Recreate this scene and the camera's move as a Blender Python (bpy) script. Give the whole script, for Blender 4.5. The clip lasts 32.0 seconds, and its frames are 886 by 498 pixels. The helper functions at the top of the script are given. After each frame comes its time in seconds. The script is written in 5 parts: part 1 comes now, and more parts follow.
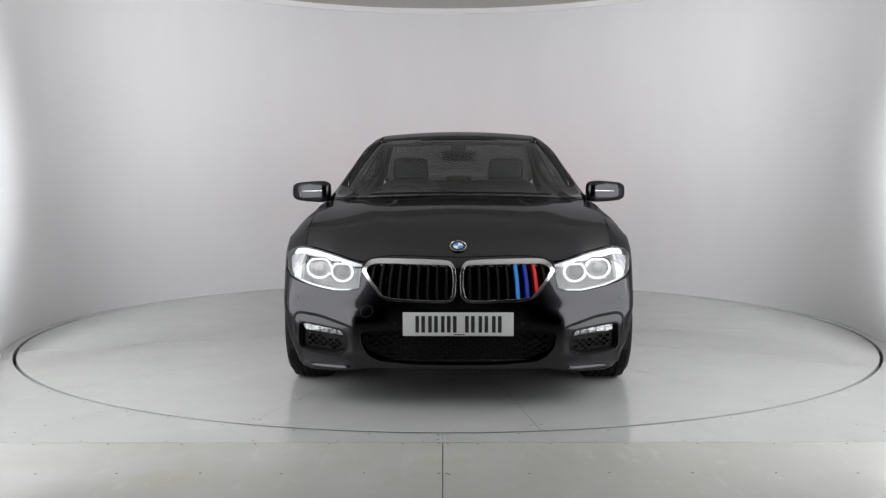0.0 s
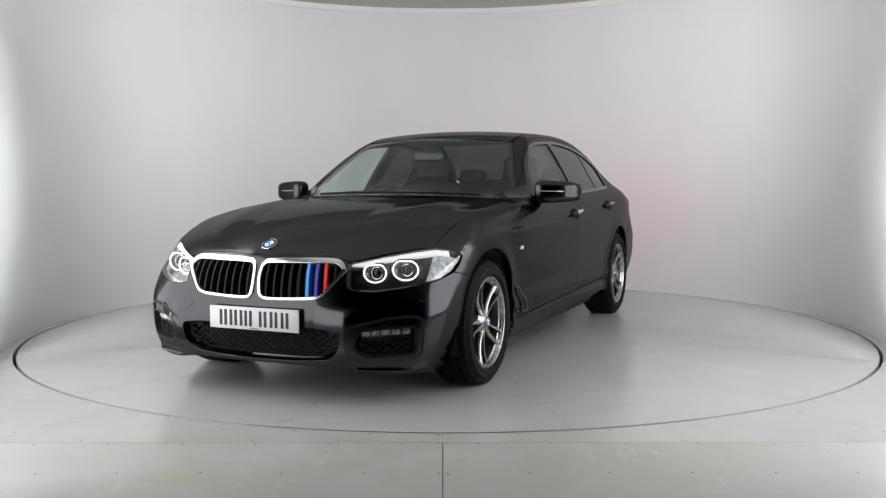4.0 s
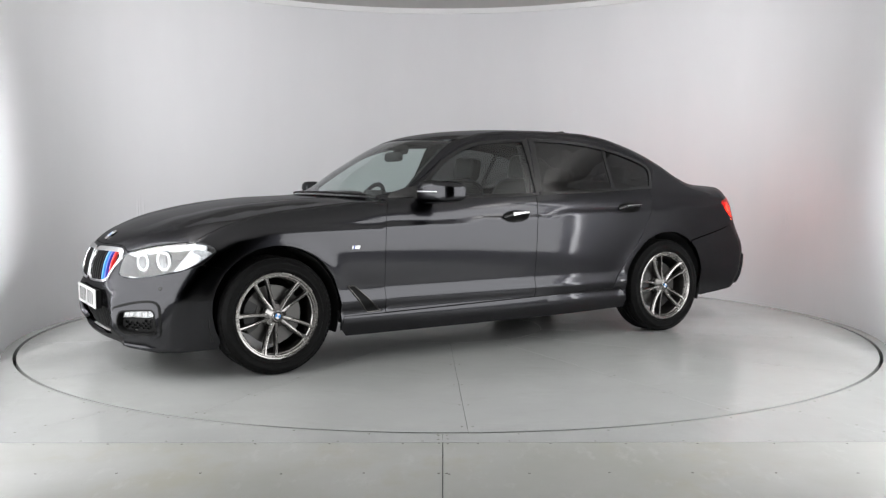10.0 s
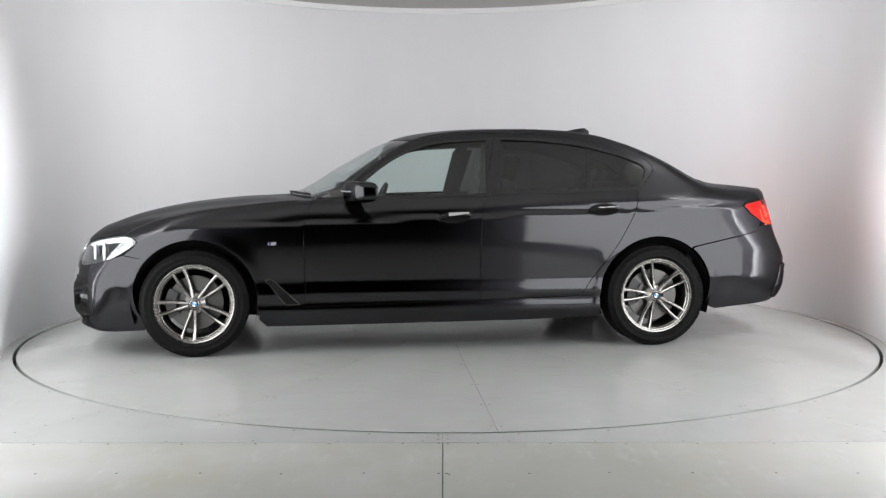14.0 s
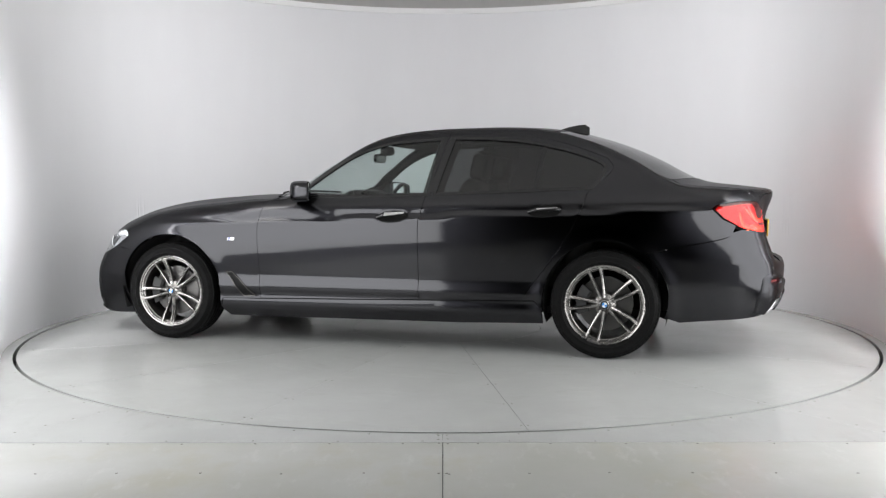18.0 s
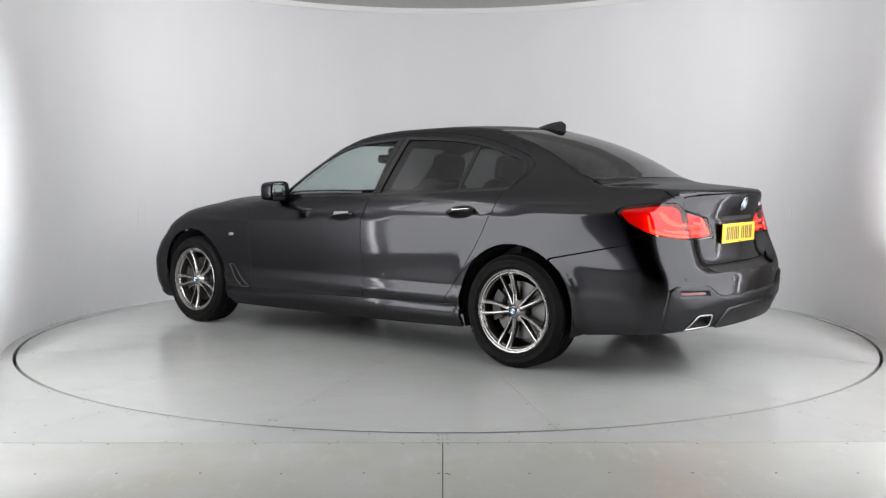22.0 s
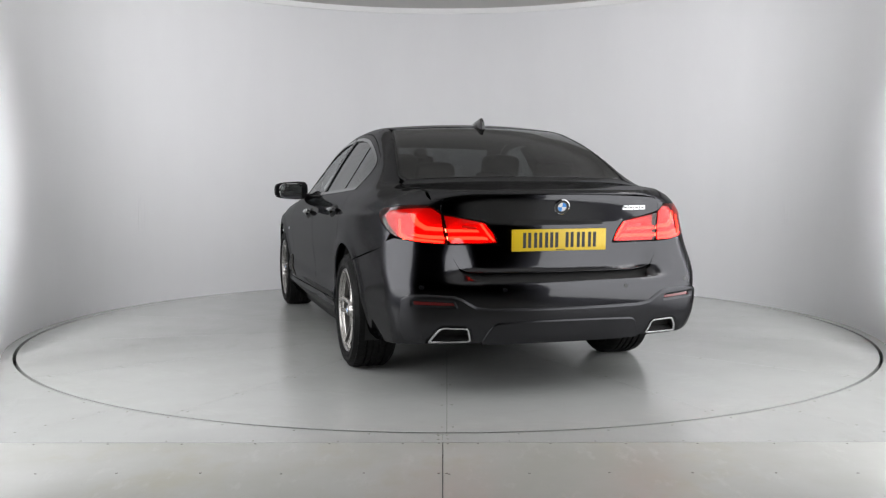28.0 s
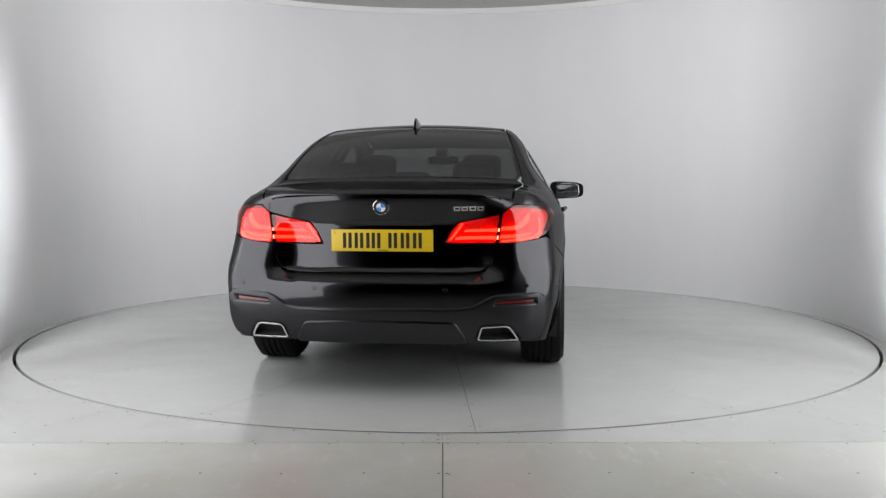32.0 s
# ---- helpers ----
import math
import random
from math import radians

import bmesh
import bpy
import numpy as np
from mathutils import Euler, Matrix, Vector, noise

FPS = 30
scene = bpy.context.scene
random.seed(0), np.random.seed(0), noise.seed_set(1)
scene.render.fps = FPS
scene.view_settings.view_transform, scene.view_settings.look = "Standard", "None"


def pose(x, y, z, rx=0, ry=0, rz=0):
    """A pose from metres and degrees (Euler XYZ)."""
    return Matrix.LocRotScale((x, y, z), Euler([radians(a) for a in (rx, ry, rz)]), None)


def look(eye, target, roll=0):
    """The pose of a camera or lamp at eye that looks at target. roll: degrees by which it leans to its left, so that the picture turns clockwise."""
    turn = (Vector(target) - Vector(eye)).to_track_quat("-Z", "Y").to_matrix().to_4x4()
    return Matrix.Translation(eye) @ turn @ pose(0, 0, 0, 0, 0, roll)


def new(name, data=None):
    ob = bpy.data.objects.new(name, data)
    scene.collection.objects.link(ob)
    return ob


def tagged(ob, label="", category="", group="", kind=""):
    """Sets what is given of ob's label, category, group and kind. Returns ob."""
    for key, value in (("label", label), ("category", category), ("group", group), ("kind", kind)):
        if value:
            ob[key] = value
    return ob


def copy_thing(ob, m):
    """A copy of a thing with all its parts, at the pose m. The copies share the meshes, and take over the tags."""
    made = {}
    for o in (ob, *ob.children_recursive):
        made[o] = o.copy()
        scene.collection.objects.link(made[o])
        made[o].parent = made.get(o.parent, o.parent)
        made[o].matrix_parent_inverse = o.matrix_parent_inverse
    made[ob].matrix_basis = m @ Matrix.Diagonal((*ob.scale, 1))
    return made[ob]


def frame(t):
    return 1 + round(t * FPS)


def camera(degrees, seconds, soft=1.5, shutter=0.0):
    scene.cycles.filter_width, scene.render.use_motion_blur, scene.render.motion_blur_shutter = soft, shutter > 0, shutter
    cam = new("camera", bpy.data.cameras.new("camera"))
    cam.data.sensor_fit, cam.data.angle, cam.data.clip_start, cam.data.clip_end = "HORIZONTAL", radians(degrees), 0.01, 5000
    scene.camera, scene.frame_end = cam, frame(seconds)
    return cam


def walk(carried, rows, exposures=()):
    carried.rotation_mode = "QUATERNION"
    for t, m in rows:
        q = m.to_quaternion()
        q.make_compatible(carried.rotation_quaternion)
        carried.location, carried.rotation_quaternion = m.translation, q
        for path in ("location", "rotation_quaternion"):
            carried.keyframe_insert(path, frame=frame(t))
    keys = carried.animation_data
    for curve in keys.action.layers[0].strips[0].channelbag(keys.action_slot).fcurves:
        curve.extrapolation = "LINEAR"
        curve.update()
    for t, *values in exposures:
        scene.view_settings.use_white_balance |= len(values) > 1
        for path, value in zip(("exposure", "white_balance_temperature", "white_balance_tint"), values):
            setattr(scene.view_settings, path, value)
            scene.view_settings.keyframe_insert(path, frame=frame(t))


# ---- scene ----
from mathutils.geometry import delaunay_2d_cdt

# ---- camera: stands still before the turntable ----
cam = camera(51.66, 32.0, soft=1.3)
EYE = pose(0.0, 0.0, 1.068, 90 - 4.035, 0.06, 0)
walk(cam, [(0.0, EYE), (32.0, EYE)], exposures=[(0.0, -0.03), (6.0, 0.0), (11.0, 0.13), (16.0, 0.2), (23.0, 0.18), (28.0, 0.03), (32.0, -0.03)])

AX, AY = 0.029, 6.829          # turntable axis
R_TABLE = 2.95                # turntable radius
R_WALL = 3.03                 # curved wall, inner radius
H_WALL = 2.87

# ---- world and lights ----
world = bpy.data.worlds.new("world")
scene.world = world
world.use_nodes = True
world.node_tree.nodes["Background"].inputs[0].default_value = (0.5, 0.5, 0.52, 1)
world.node_tree.nodes["Background"].inputs[1].default_value = 0.05


def area(name, m, sx, sy, power, color=(1, 1, 1), shape="RECTANGLE", spread=180):
    d = bpy.data.lights.new(name, "AREA")
    d.shape, d.size, d.size_y, d.energy, d.color, d.spread = shape, sx, sy, power, color, radians(spread)
    ob = new(name, d)
    ob.matrix_world = m
    return ob


# unseen light strips that wash both ends of the curved wall, rows of soft light panels beside the camera's view, and
# one ceiling disc in place of soft lamps
NEAR, FAR = (1.69, 2.95), (2.74, 5.42)
for side in (-1, 1):
    area("wall_wash_light", look((side * 2.66 + AX, 5.02, 1.95), (side * 3.3 + AX, 5.5, 2.0)), 0.16, 1.7, 164, (0.985, 0.99, 1))
    # added fill close to the wall that whitens its end; no known lamp
    area("wall_end_fill", look((side * 2.735 + AX, 5.52, 1.45), (side * 3.735 + AX, 5.62, 1.45)), 0.10, 2.6, 15, (0.985, 0.99, 1))
    x, y = (NEAR[0] + FAR[0]) / 2, (NEAR[1] + FAR[1]) / 2
    area("wing_light", look((side * x + AX, y, 1.31), (side * (x - 0.917) + AX, y + 0.398, 1.31)), 2.70, 2.30, 66, (0.98, 0.99, 1))
    # added narrow fill from the other side, aimed at the wall's edge; no known lamp
    area("wall_edge_fill", look((side * -1.95 + AX, 3.5, 2.6), (side * 2.98 + AX, 5.28, 1.25)), 0.4, 0.5, 12, (0.95, 0.97, 1), spread=25)
area("ceiling_soft_light", look((AX, 5.9, 2.84), (AX, 5.9, 0)), 5.2, 5.2, 9, (1, 1, 1), "DISK")


# ---- materials ----
def mat(name, color=(0.5, 0.5, 0.5), rough=0.5, metal=0.0, coat=0.0, coat_rough=0.03, emit=None, glow=0.0, shine=0.5, coat_ior=1.5):
    m = bpy.data.materials.new(name)
    m.use_nodes = True
    b = m.node_tree.nodes["Principled BSDF"]
    b.inputs["Base Color"].default_value = (*color, 1)
    b.inputs["Roughness"].default_value = rough
    b.inputs["Metallic"].default_value = metal
    b.inputs["Coat Weight"].default_value = coat
    b.inputs["Coat Roughness"].default_value = coat_rough
    b.inputs["Specular IOR Level"].default_value = shine
    b.inputs["Coat IOR"].default_value = coat_ior
    if emit:
        b.inputs["Emission Color"].default_value = (*emit, 1)
        b.inputs["Emission Strength"].default_value = glow
    return m


def node(m, kind, **settings):
    n = m.node_tree.nodes.new(kind)
    for key, value in settings.items():
        n.inputs[key.replace("_", " ")].default_value = value
    return n


def vary(m, scale, low, high, detail=6.0, socket="Base Color", stretch=(1, 1, 1)):
    """Noise between two values or colours on one input."""
    coord = node(m, "ShaderNodeTexCoord")
    mapping = node(m, "ShaderNodeMapping", Scale=stretch)
    tex = node(m, "ShaderNodeTexNoise", Scale=scale, Detail=detail, Roughness=0.6)
    ramp = node(m, "ShaderNodeValToRGB")
    ramp.color_ramp.elements[0].position, ramp.color_ramp.elements[1].position = 0.32, 0.68
    for e, c in zip(ramp.color_ramp.elements, (low, high)):
        e.color = (*c, 1) if isinstance(c, tuple) else (c, c, c, 1)
    link = m.node_tree.links.new
    link(coord.outputs["Object"], mapping.inputs["Vector"])
    link(mapping.outputs["Vector"], tex.inputs["Vector"])
    link(tex.outputs["Fac"], ramp.inputs["Fac"])
    link(ramp.outputs["Color"], m.node_tree.nodes["Principled BSDF"].inputs[socket])
    return ramp


def bump(m, scale, strength, distance=0.002, detail=4.0, stretch=(1, 1, 1)):
    coord = node(m, "ShaderNodeTexCoord")
    mapping = node(m, "ShaderNodeMapping", Scale=stretch)
    tex = node(m, "ShaderNodeTexNoise", Scale=scale, Detail=detail)
    b = node(m, "ShaderNodeBump", Strength=strength, Distance=distance)
    link = m.node_tree.links.new
    link(coord.outputs["Object"], mapping.inputs["Vector"])
    link(mapping.outputs["Vector"], tex.inputs["Vector"])
    link(tex.outputs["Fac"], b.inputs["Height"])
    link(b.outputs["Normal"], m.node_tree.nodes["Principled BSDF"].inputs["Normal"])


M_WALL = mat("studio_wall_paint", (0.7, 0.7, 0.71), 0.75)
vary(M_WALL, 1.3, (0.77, 0.77, 0.785), (0.80, 0.80, 0.815), stretch=(1, 1, 0.25))
bump(M_WALL, 5.0, 0.06, 0.004, 5.0, (1.6, 1.6, 0.12))
M_CEIL = mat("ceiling_paint", (0.48, 0.47, 0.455), 0.8)
M_RIM = mat("white_rim", (0.85, 0.85, 0.85), 0.5)
M_TABLE = mat("turntable_paint", (0.42, 0.43, 0.42), 0.24)
vary(M_TABLE, 2.2, (0.405, 0.41, 0.402), (0.435, 0.441, 0.433), 8)
vary(M_TABLE, 1.2, 0.16, 0.23, 5, "Roughness")
bump(M_TABLE, 5, 0.03, 0.002)
M_FLOOR = mat("floor_paint", (0.42, 0.43, 0.41), 0.22)
vary(M_FLOOR, 1.1, (0.34, 0.345, 0.31), (0.43, 0.436, 0.425), 9)
vary(M_FLOOR, 1.4, 0.30, 0.42, 6, "Roughness")
bump(M_FLOOR, 5, 0.035, 0.002)


def scuff(m, scale, color, low, high, stretch=(1, 1, 1), amount=0.7):
    """Worn patches of another colour over the base colour."""
    nt = m.node_tree
    base = nt.nodes["Principled BSDF"].inputs["Base Color"]
    before = base.links[0].from_socket
    coord, mapping = node(m, "ShaderNodeTexCoord"), node(m, "ShaderNodeMapping", Scale=stretch)
    tex = node(m, "ShaderNodeTexNoise", Scale=scale, Detail=12.0, Roughness=0.7)
    ramp = node(m, "ShaderNodeValToRGB")
    ramp.color_ramp.elements[0].position, ramp.color_ramp.elements[1].position = low, high
    ramp.color_ramp.elements[1].color = (amount, amount, amount, 1)
    mix = nt.nodes.new("ShaderNodeMix")
    mix.data_type = "RGBA"
    mix.inputs[7].default_value = (*color, 1)
    link = nt.links.new
    link(coord.outputs["Object"], mapping.inputs["Vector"])
    link(mapping.outputs["Vector"], tex.inputs["Vector"])
    link(tex.outputs["Fac"], ramp.inputs["Fac"])
    link(ramp.outputs["Color"], mix.inputs[0])
    link(before, mix.inputs[6])
    link(mix.outputs[2], base)


scuff(M_FLOOR, 1.6, (0.36, 0.345, 0.27), 0.52, 0.66, (1, 0.7, 1))
scuff(M_FLOOR, 7.0, (0.52, 0.525, 0.51), 0.56, 0.68, (1.3, 0.5, 1), 0.5)
scuff(M_FLOOR, 26.0, (0.22, 0.22, 0.20), 0.66, 0.74, (1, 1, 1), 0.5)
scuff(M_TABLE, 3.0, (0.47, 0.475, 0.465), 0.54, 0.68, (1, 0.6, 1), 0.6)
scuff(M_TABLE, 8.0, (0.35, 0.355, 0.335), 0.55, 0.72, (1, 0.35, 1), 0.4)
scuff(M_TABLE, 30.0, (0.26, 0.26, 0.25), 0.68, 0.76, (1, 1, 1), 0.45)
M_GAP = mat("dark_gap", (0.012, 0.012, 0.012), 0.8)
M_SCREW = mat("screw_steel", (0.12, 0.11, 0.1), 0.5, 0.6)
# near-black colour stands in for the hall's lack of light
M_DARK = mat("unlit_hall_black", (0.02, 0.02, 0.021), 0.85)


# ---- mesh helpers ----
def mesh_of(name, verts, faces, normals=None, flat=False):
    me = bpy.data.meshes.new(name)
    me.from_pydata([tuple(map(float, v)) for v in verts], [], [tuple(map(int, f)) for f in faces])
    me.update()
    if not flat:
        me.shade_smooth()
    if normals is not None:
        me.normals_split_custom_set_from_vertices([tuple(map(float, n)) for n in normals])
    return me


def linked(name, me, material, parent=None, label=""):
    ob = new(name, me)
    me.materials.clear()
    me.materials.append(material)
    if parent is not None:
        ob.parent = parent
    if label:
        ob["label"] = label
    return ob


def part(name, bm, material, parent=None, label="", smooth=40):
    """Link a bmesh as one mesh object under a thing or a part."""
    me = bpy.data.meshes.new(name)
    bmesh.ops.recalc_face_normals(bm, faces=bm.faces)
    if smooth:
        for f in bm.faces:
            f.smooth = True
        for e in bm.edges:
            if len(e.link_faces) == 2 and e.calc_face_angle(0) > radians(smooth):
                e.smooth = False
    bm.to_mesh(me)
    bm.free()
    return linked(name, me, material, parent, label)


def sweep_ring(profile, n=96, a0=0.0, a1=2 * math.pi):
    """bmesh of a (radius, z) profile turned about z from a0 to a1."""
    bm = bmesh.new()
    full = abs(a1 - a0 - 2 * math.pi) < 1e-6
    rows = []
    for i in range(n if full else n + 1):
        a = a0 + (a1 - a0) * i / n
        rows.append([bm.verts.new((r * math.cos(a), r * math.sin(a), z)) for r, z in profile])
    for i in range(n):
        p, q = rows[i], rows[(i + 1) % len(rows)]
        for k in range(len(profile) - 1):
            bm.faces.new((p[k], q[k], q[k + 1], p[k + 1]))
    return bm


def prism(points, z0, z1, bm=None):
    """A flat outline (x, y) raised from z0 to z1."""
    bm = bm or bmesh.new()
    lo = [bm.verts.new((x, y, z0)) for x, y in points]
    hi = [bm.verts.new((x, y, z1)) for x, y in points]
    bm.faces.new(lo[::-1])
    bm.faces.new(hi)
    for i in range(len(points)):
        j = (i + 1) % len(points)
        bm.faces.new((lo[i], lo[j], hi[j], hi[i]))
    return bm


def box(x0, x1, y0, y1, z0, z1, bm=None, bevel=0.0):
    bm = bm or bmesh.new()
    made = prism([(x0, y0), (x1, y0), (x1, y1), (x0, y1)], z0, z1, bm)
    if bevel:
        bmesh.ops.bevel(bm, geom=list(bm.edges), offset=bevel, segments=2, affect="EDGES", profile=0.5)
    return made


# ---- the studio ----
# concrete sub-floor, and the painted floor boards round the turntable
ground = tagged(part("ground", box(-8, 8, -6, 12, -0.35, -0.06), M_GAP), "dark sub-floor under the painted studio boards", "floor", kind="structure")


floor = tagged(new("floor"), "glossy grey painted floor boards with screws and scuffs", "floor", kind="structure")
SEAM_Y = 3.73
xs = [-8.0, -3.1, -0.002, 3.1, 8.0]
for i in range(4):
    part("board", prism([(xs[i] + 0.0018, 0.8), (xs[i + 1] - 0.0018, 0.8), (xs[i + 1] - 0.0018, SEAM_Y - 0.0015), (xs[i] + 0.0018, SEAM_Y - 0.0015)], -0.05, 0.0), M_FLOOR, floor)


def polar(r, a):
    return (AX + r * math.cos(radians(a)), AY + r * math.sin(radians(a)))


R_EDGE = R_TABLE + 0.011
cuts = (-178.0, -122.2, -90.62, -57.9, -2.0)
for a, b in zip(cuts, cuts[1:]):
    arc = [polar(R_EDGE, a + (b - a) * i / 40) for i in range(41)]
    rim = []
    for i in range(41):
        g = radians(b + (a - b) * i / 40)
        k = 8.5
        if math.sin(g) < -1e-3:
            k = min(k, (SEAM_Y + 0.0015 - AY) / math.sin(g))
        rim.append((AX + k * math.cos(g), AY + k * math.sin(g)))
    inner = [(x + 0.0012 * (1 if i == 0 else -1 if i == 40 else 0), y) for i, (x, y) in enumerate(arc)]
    part("board", prism(inner + [(min(max(x, -8), 8), y) for x, y in rim], -0.05, 0.0), M_TABLE, floor)
back = sweep_ring([(R_EDGE, 0.0), (R_WALL + 0.1, 0.0), (R_WALL + 0.1, -0.05), (R_EDGE, -0.05), (R_EDGE, 0.0)], 120, radians(-2), radians(182))
part("board", back, M_TABLE, floor).location = (AX, AY, 0)

screw_mesh = bpy.data.meshes.new("screw")
bm = sweep_ring([(0.0005, 0.0008), (0.0045, 0.0008), (0.0055, 0.0), (0.0055, -0.01)], 10)
bm.to_mesh(screw_mesh)
bm.free()
screw_mesh.materials.append(M_SCREW)


def screw(x, y, parent):
    ob = new("screw", screw_mesh)
    ob.parent = parent
    ob.location = (x + random.uniform(-0.006, 0.006), y + random.uniform(-0.006, 0.006), 0.0)


for i in range(-6, 7):
    screw(i * 0.305 + 0.01, 3.325, floor)
    screw(i * 0.305 + 0.14, 3.712, floor)
    screw(i * 0.36 - 0.08, 3.752, floor)
for s in (-1, 1):
    for y in (3.32, 3.715, 3.78, 3.84):
        screw(s * 0.02 - 0.002, y, floor)
    for k in range(5):
        screw(*polar(R_TABLE + 0.12 + 0.14 * k, -90 + s * 32.6), floor)
for k in range(-9, 10):
    screw(*polar(R_TABLE + 0.035, -90 + k * 6.3 + random.uniform(-1, 1)), floor)

# unseen floor behind the camera, darkened by colour like the unlit hall
part("board", prism([(-8, -6), (8, -6), (8, 0.798), (-8, 0.798)], -0.05, 0.0), M_DARK, floor)

# curved studio wall with its white top rim
wall = tagged(new("wall"), "seamless pale grey curved studio wall, smooth and matt", "wall", kind="structure")
A0, A1 = radians(-90 + 62.5), radians(270 - 62.5)
bm = sweep_ring([(R_WALL, 0.0), (R_WALL, H_WALL), (R_WALL + 0.06, H_WALL), (R_WALL + 0.06, 0.0)], 160, A0, A1)
part("wall_skin", bm, M_WALL, wall).location = (AX, AY, 0)
bm = sweep_ring([(R_WALL - 0.012, H_WALL), (R_WALL - 0.012, H_WALL + 0.055), (R_WALL + 0.07, H_WALL + 0.055), (R_WALL + 0.07, H_WALL), (R_WALL - 0.012, H_WALL)], 160, A0, A1)
part("top_rim", bm, M_RIM, wall, "thin white painted rim along the wall's top").location = (AX, AY, 0.002)
for ang in (153.3, 154.1, 154.7, 17.4, 18.2, 18.8):          # faint upright creases in the wall's skin
    bm = bmesh.new()
    grid = []
    for i in range(11):
        row = []
        for j in range(7):
            r = R_WALL + 0.002 - 0.0055 * math.sin(math.pi * i / 10) * math.sin(math.pi * j / 6) ** 2
            g = radians(ang) + (j / 6 - 0.5) * 0.030 / R_WALL
            row.append(bm.verts.new((r * math.cos(g), r * math.sin(g), 0.52 + 0.06 * i)))
        grid.append(row)
    for p, q in zip(grid, grid[1:]):
        for j in range(6):
            bm.faces.new((p[j], p[j + 1], q[j + 1], q[j]))
    part("crease", bm, M_WALL, wall, smooth=180).location = (AX, AY, 0)
# unseen hall ceiling, its darkness put into the colour
tagged(part("ceiling_hall", box(-8, 8, -6, 2.6, H_WALL + 0.06, H_WALL + 0.2), M_DARK), "dark unlit hall ceiling behind the studio", "ceiling", kind="structure")
ceiling = tagged(part("ceiling", box(-8, 8, 2.6, 12, H_WALL + 0.058, H_WALL + 0.2), M_CEIL), "plain pale grey studio ceiling", "ceiling", kind="structure")
# unseen outer walls, coloured near-black so the hall reads as unlit
for nm, b in (("wall_behind", (-8, 8, -6.2, -6, -0.05, 3.1)), ("wall_far", (-8, 8, 12, 12.2, -0.05, 3.1)), ("wall_left", (-8.2, -8, -6.2, 12.2, -0.05, 3.1)), ("wall_right", (8, 8.2, -6.2, 12.2, -0.05, 3.1))):
    tagged(part(nm, box(*b), M_DARK), "dark plain wall of the unlit hall round the studio", "wall", kind="structure")

# ---- turntable and car: both turn about the table's axis ----
table = tagged(new("turntable"), "round grey painted car turntable, flush with the floor", "turntable")
table.location = (AX, AY, 0)
part("hub_plate", sweep_ring([(0.0005, -0.05), (0.698, -0.05), (0.698, 0.0), (0.0005, 0.0)], 90), M_TABLE, table)
wedge = []
for i in range(25):
    a = radians(360 / 14 * i / 24)
    wedge.append(a)
half_gap = 0.0009
for k in range(14):
    a0 = 8.7 + 360 / 14 * k
    pts = [((R_TABLE - 0.010) * math.cos(a), (R_TABLE - 0.010) * math.sin(a)) for a in wedge] + [(0.701 * math.cos(a), 0.701 * math.sin(a)) for a in wedge[::-1]]
    for i in (0, 49):
        pts[i] = (pts[i][0], pts[i][1] + half_gap)
    for i in (24, 25):
        pts[i] = (pts[i][0] + half_gap * math.sin(wedge[-1]), pts[i][1] - half_gap * math.cos(wedge[-1]))
    ob = part("deck_board", prism(pts, -0.05, 0.0), M_TABLE, table)
    ob.rotation_euler = (0, 0, radians(a0))
    for r in (0.9, 1.45, 2.0, 2.45, 2.85):
        for side in (-0.02, 0.02):
            g = radians(a0) + side / r
            screw(r * math.cos(g), r * math.sin(g), table)
part("underframe", sweep_ring([(0.0005, -0.058), (R_TABLE - 0.012, -0.058), (R_TABLE - 0.012, -0.0515), (0.0005, -0.0515)], 120), M_GAP, table)

car = tagged(new("car"), "dark grey metallic four-door saloon with lights on, on the turntable", "car")
car.location = (AX, AY, 0)
OX, OY = 0.235, 0.084          # where the car stands on the table

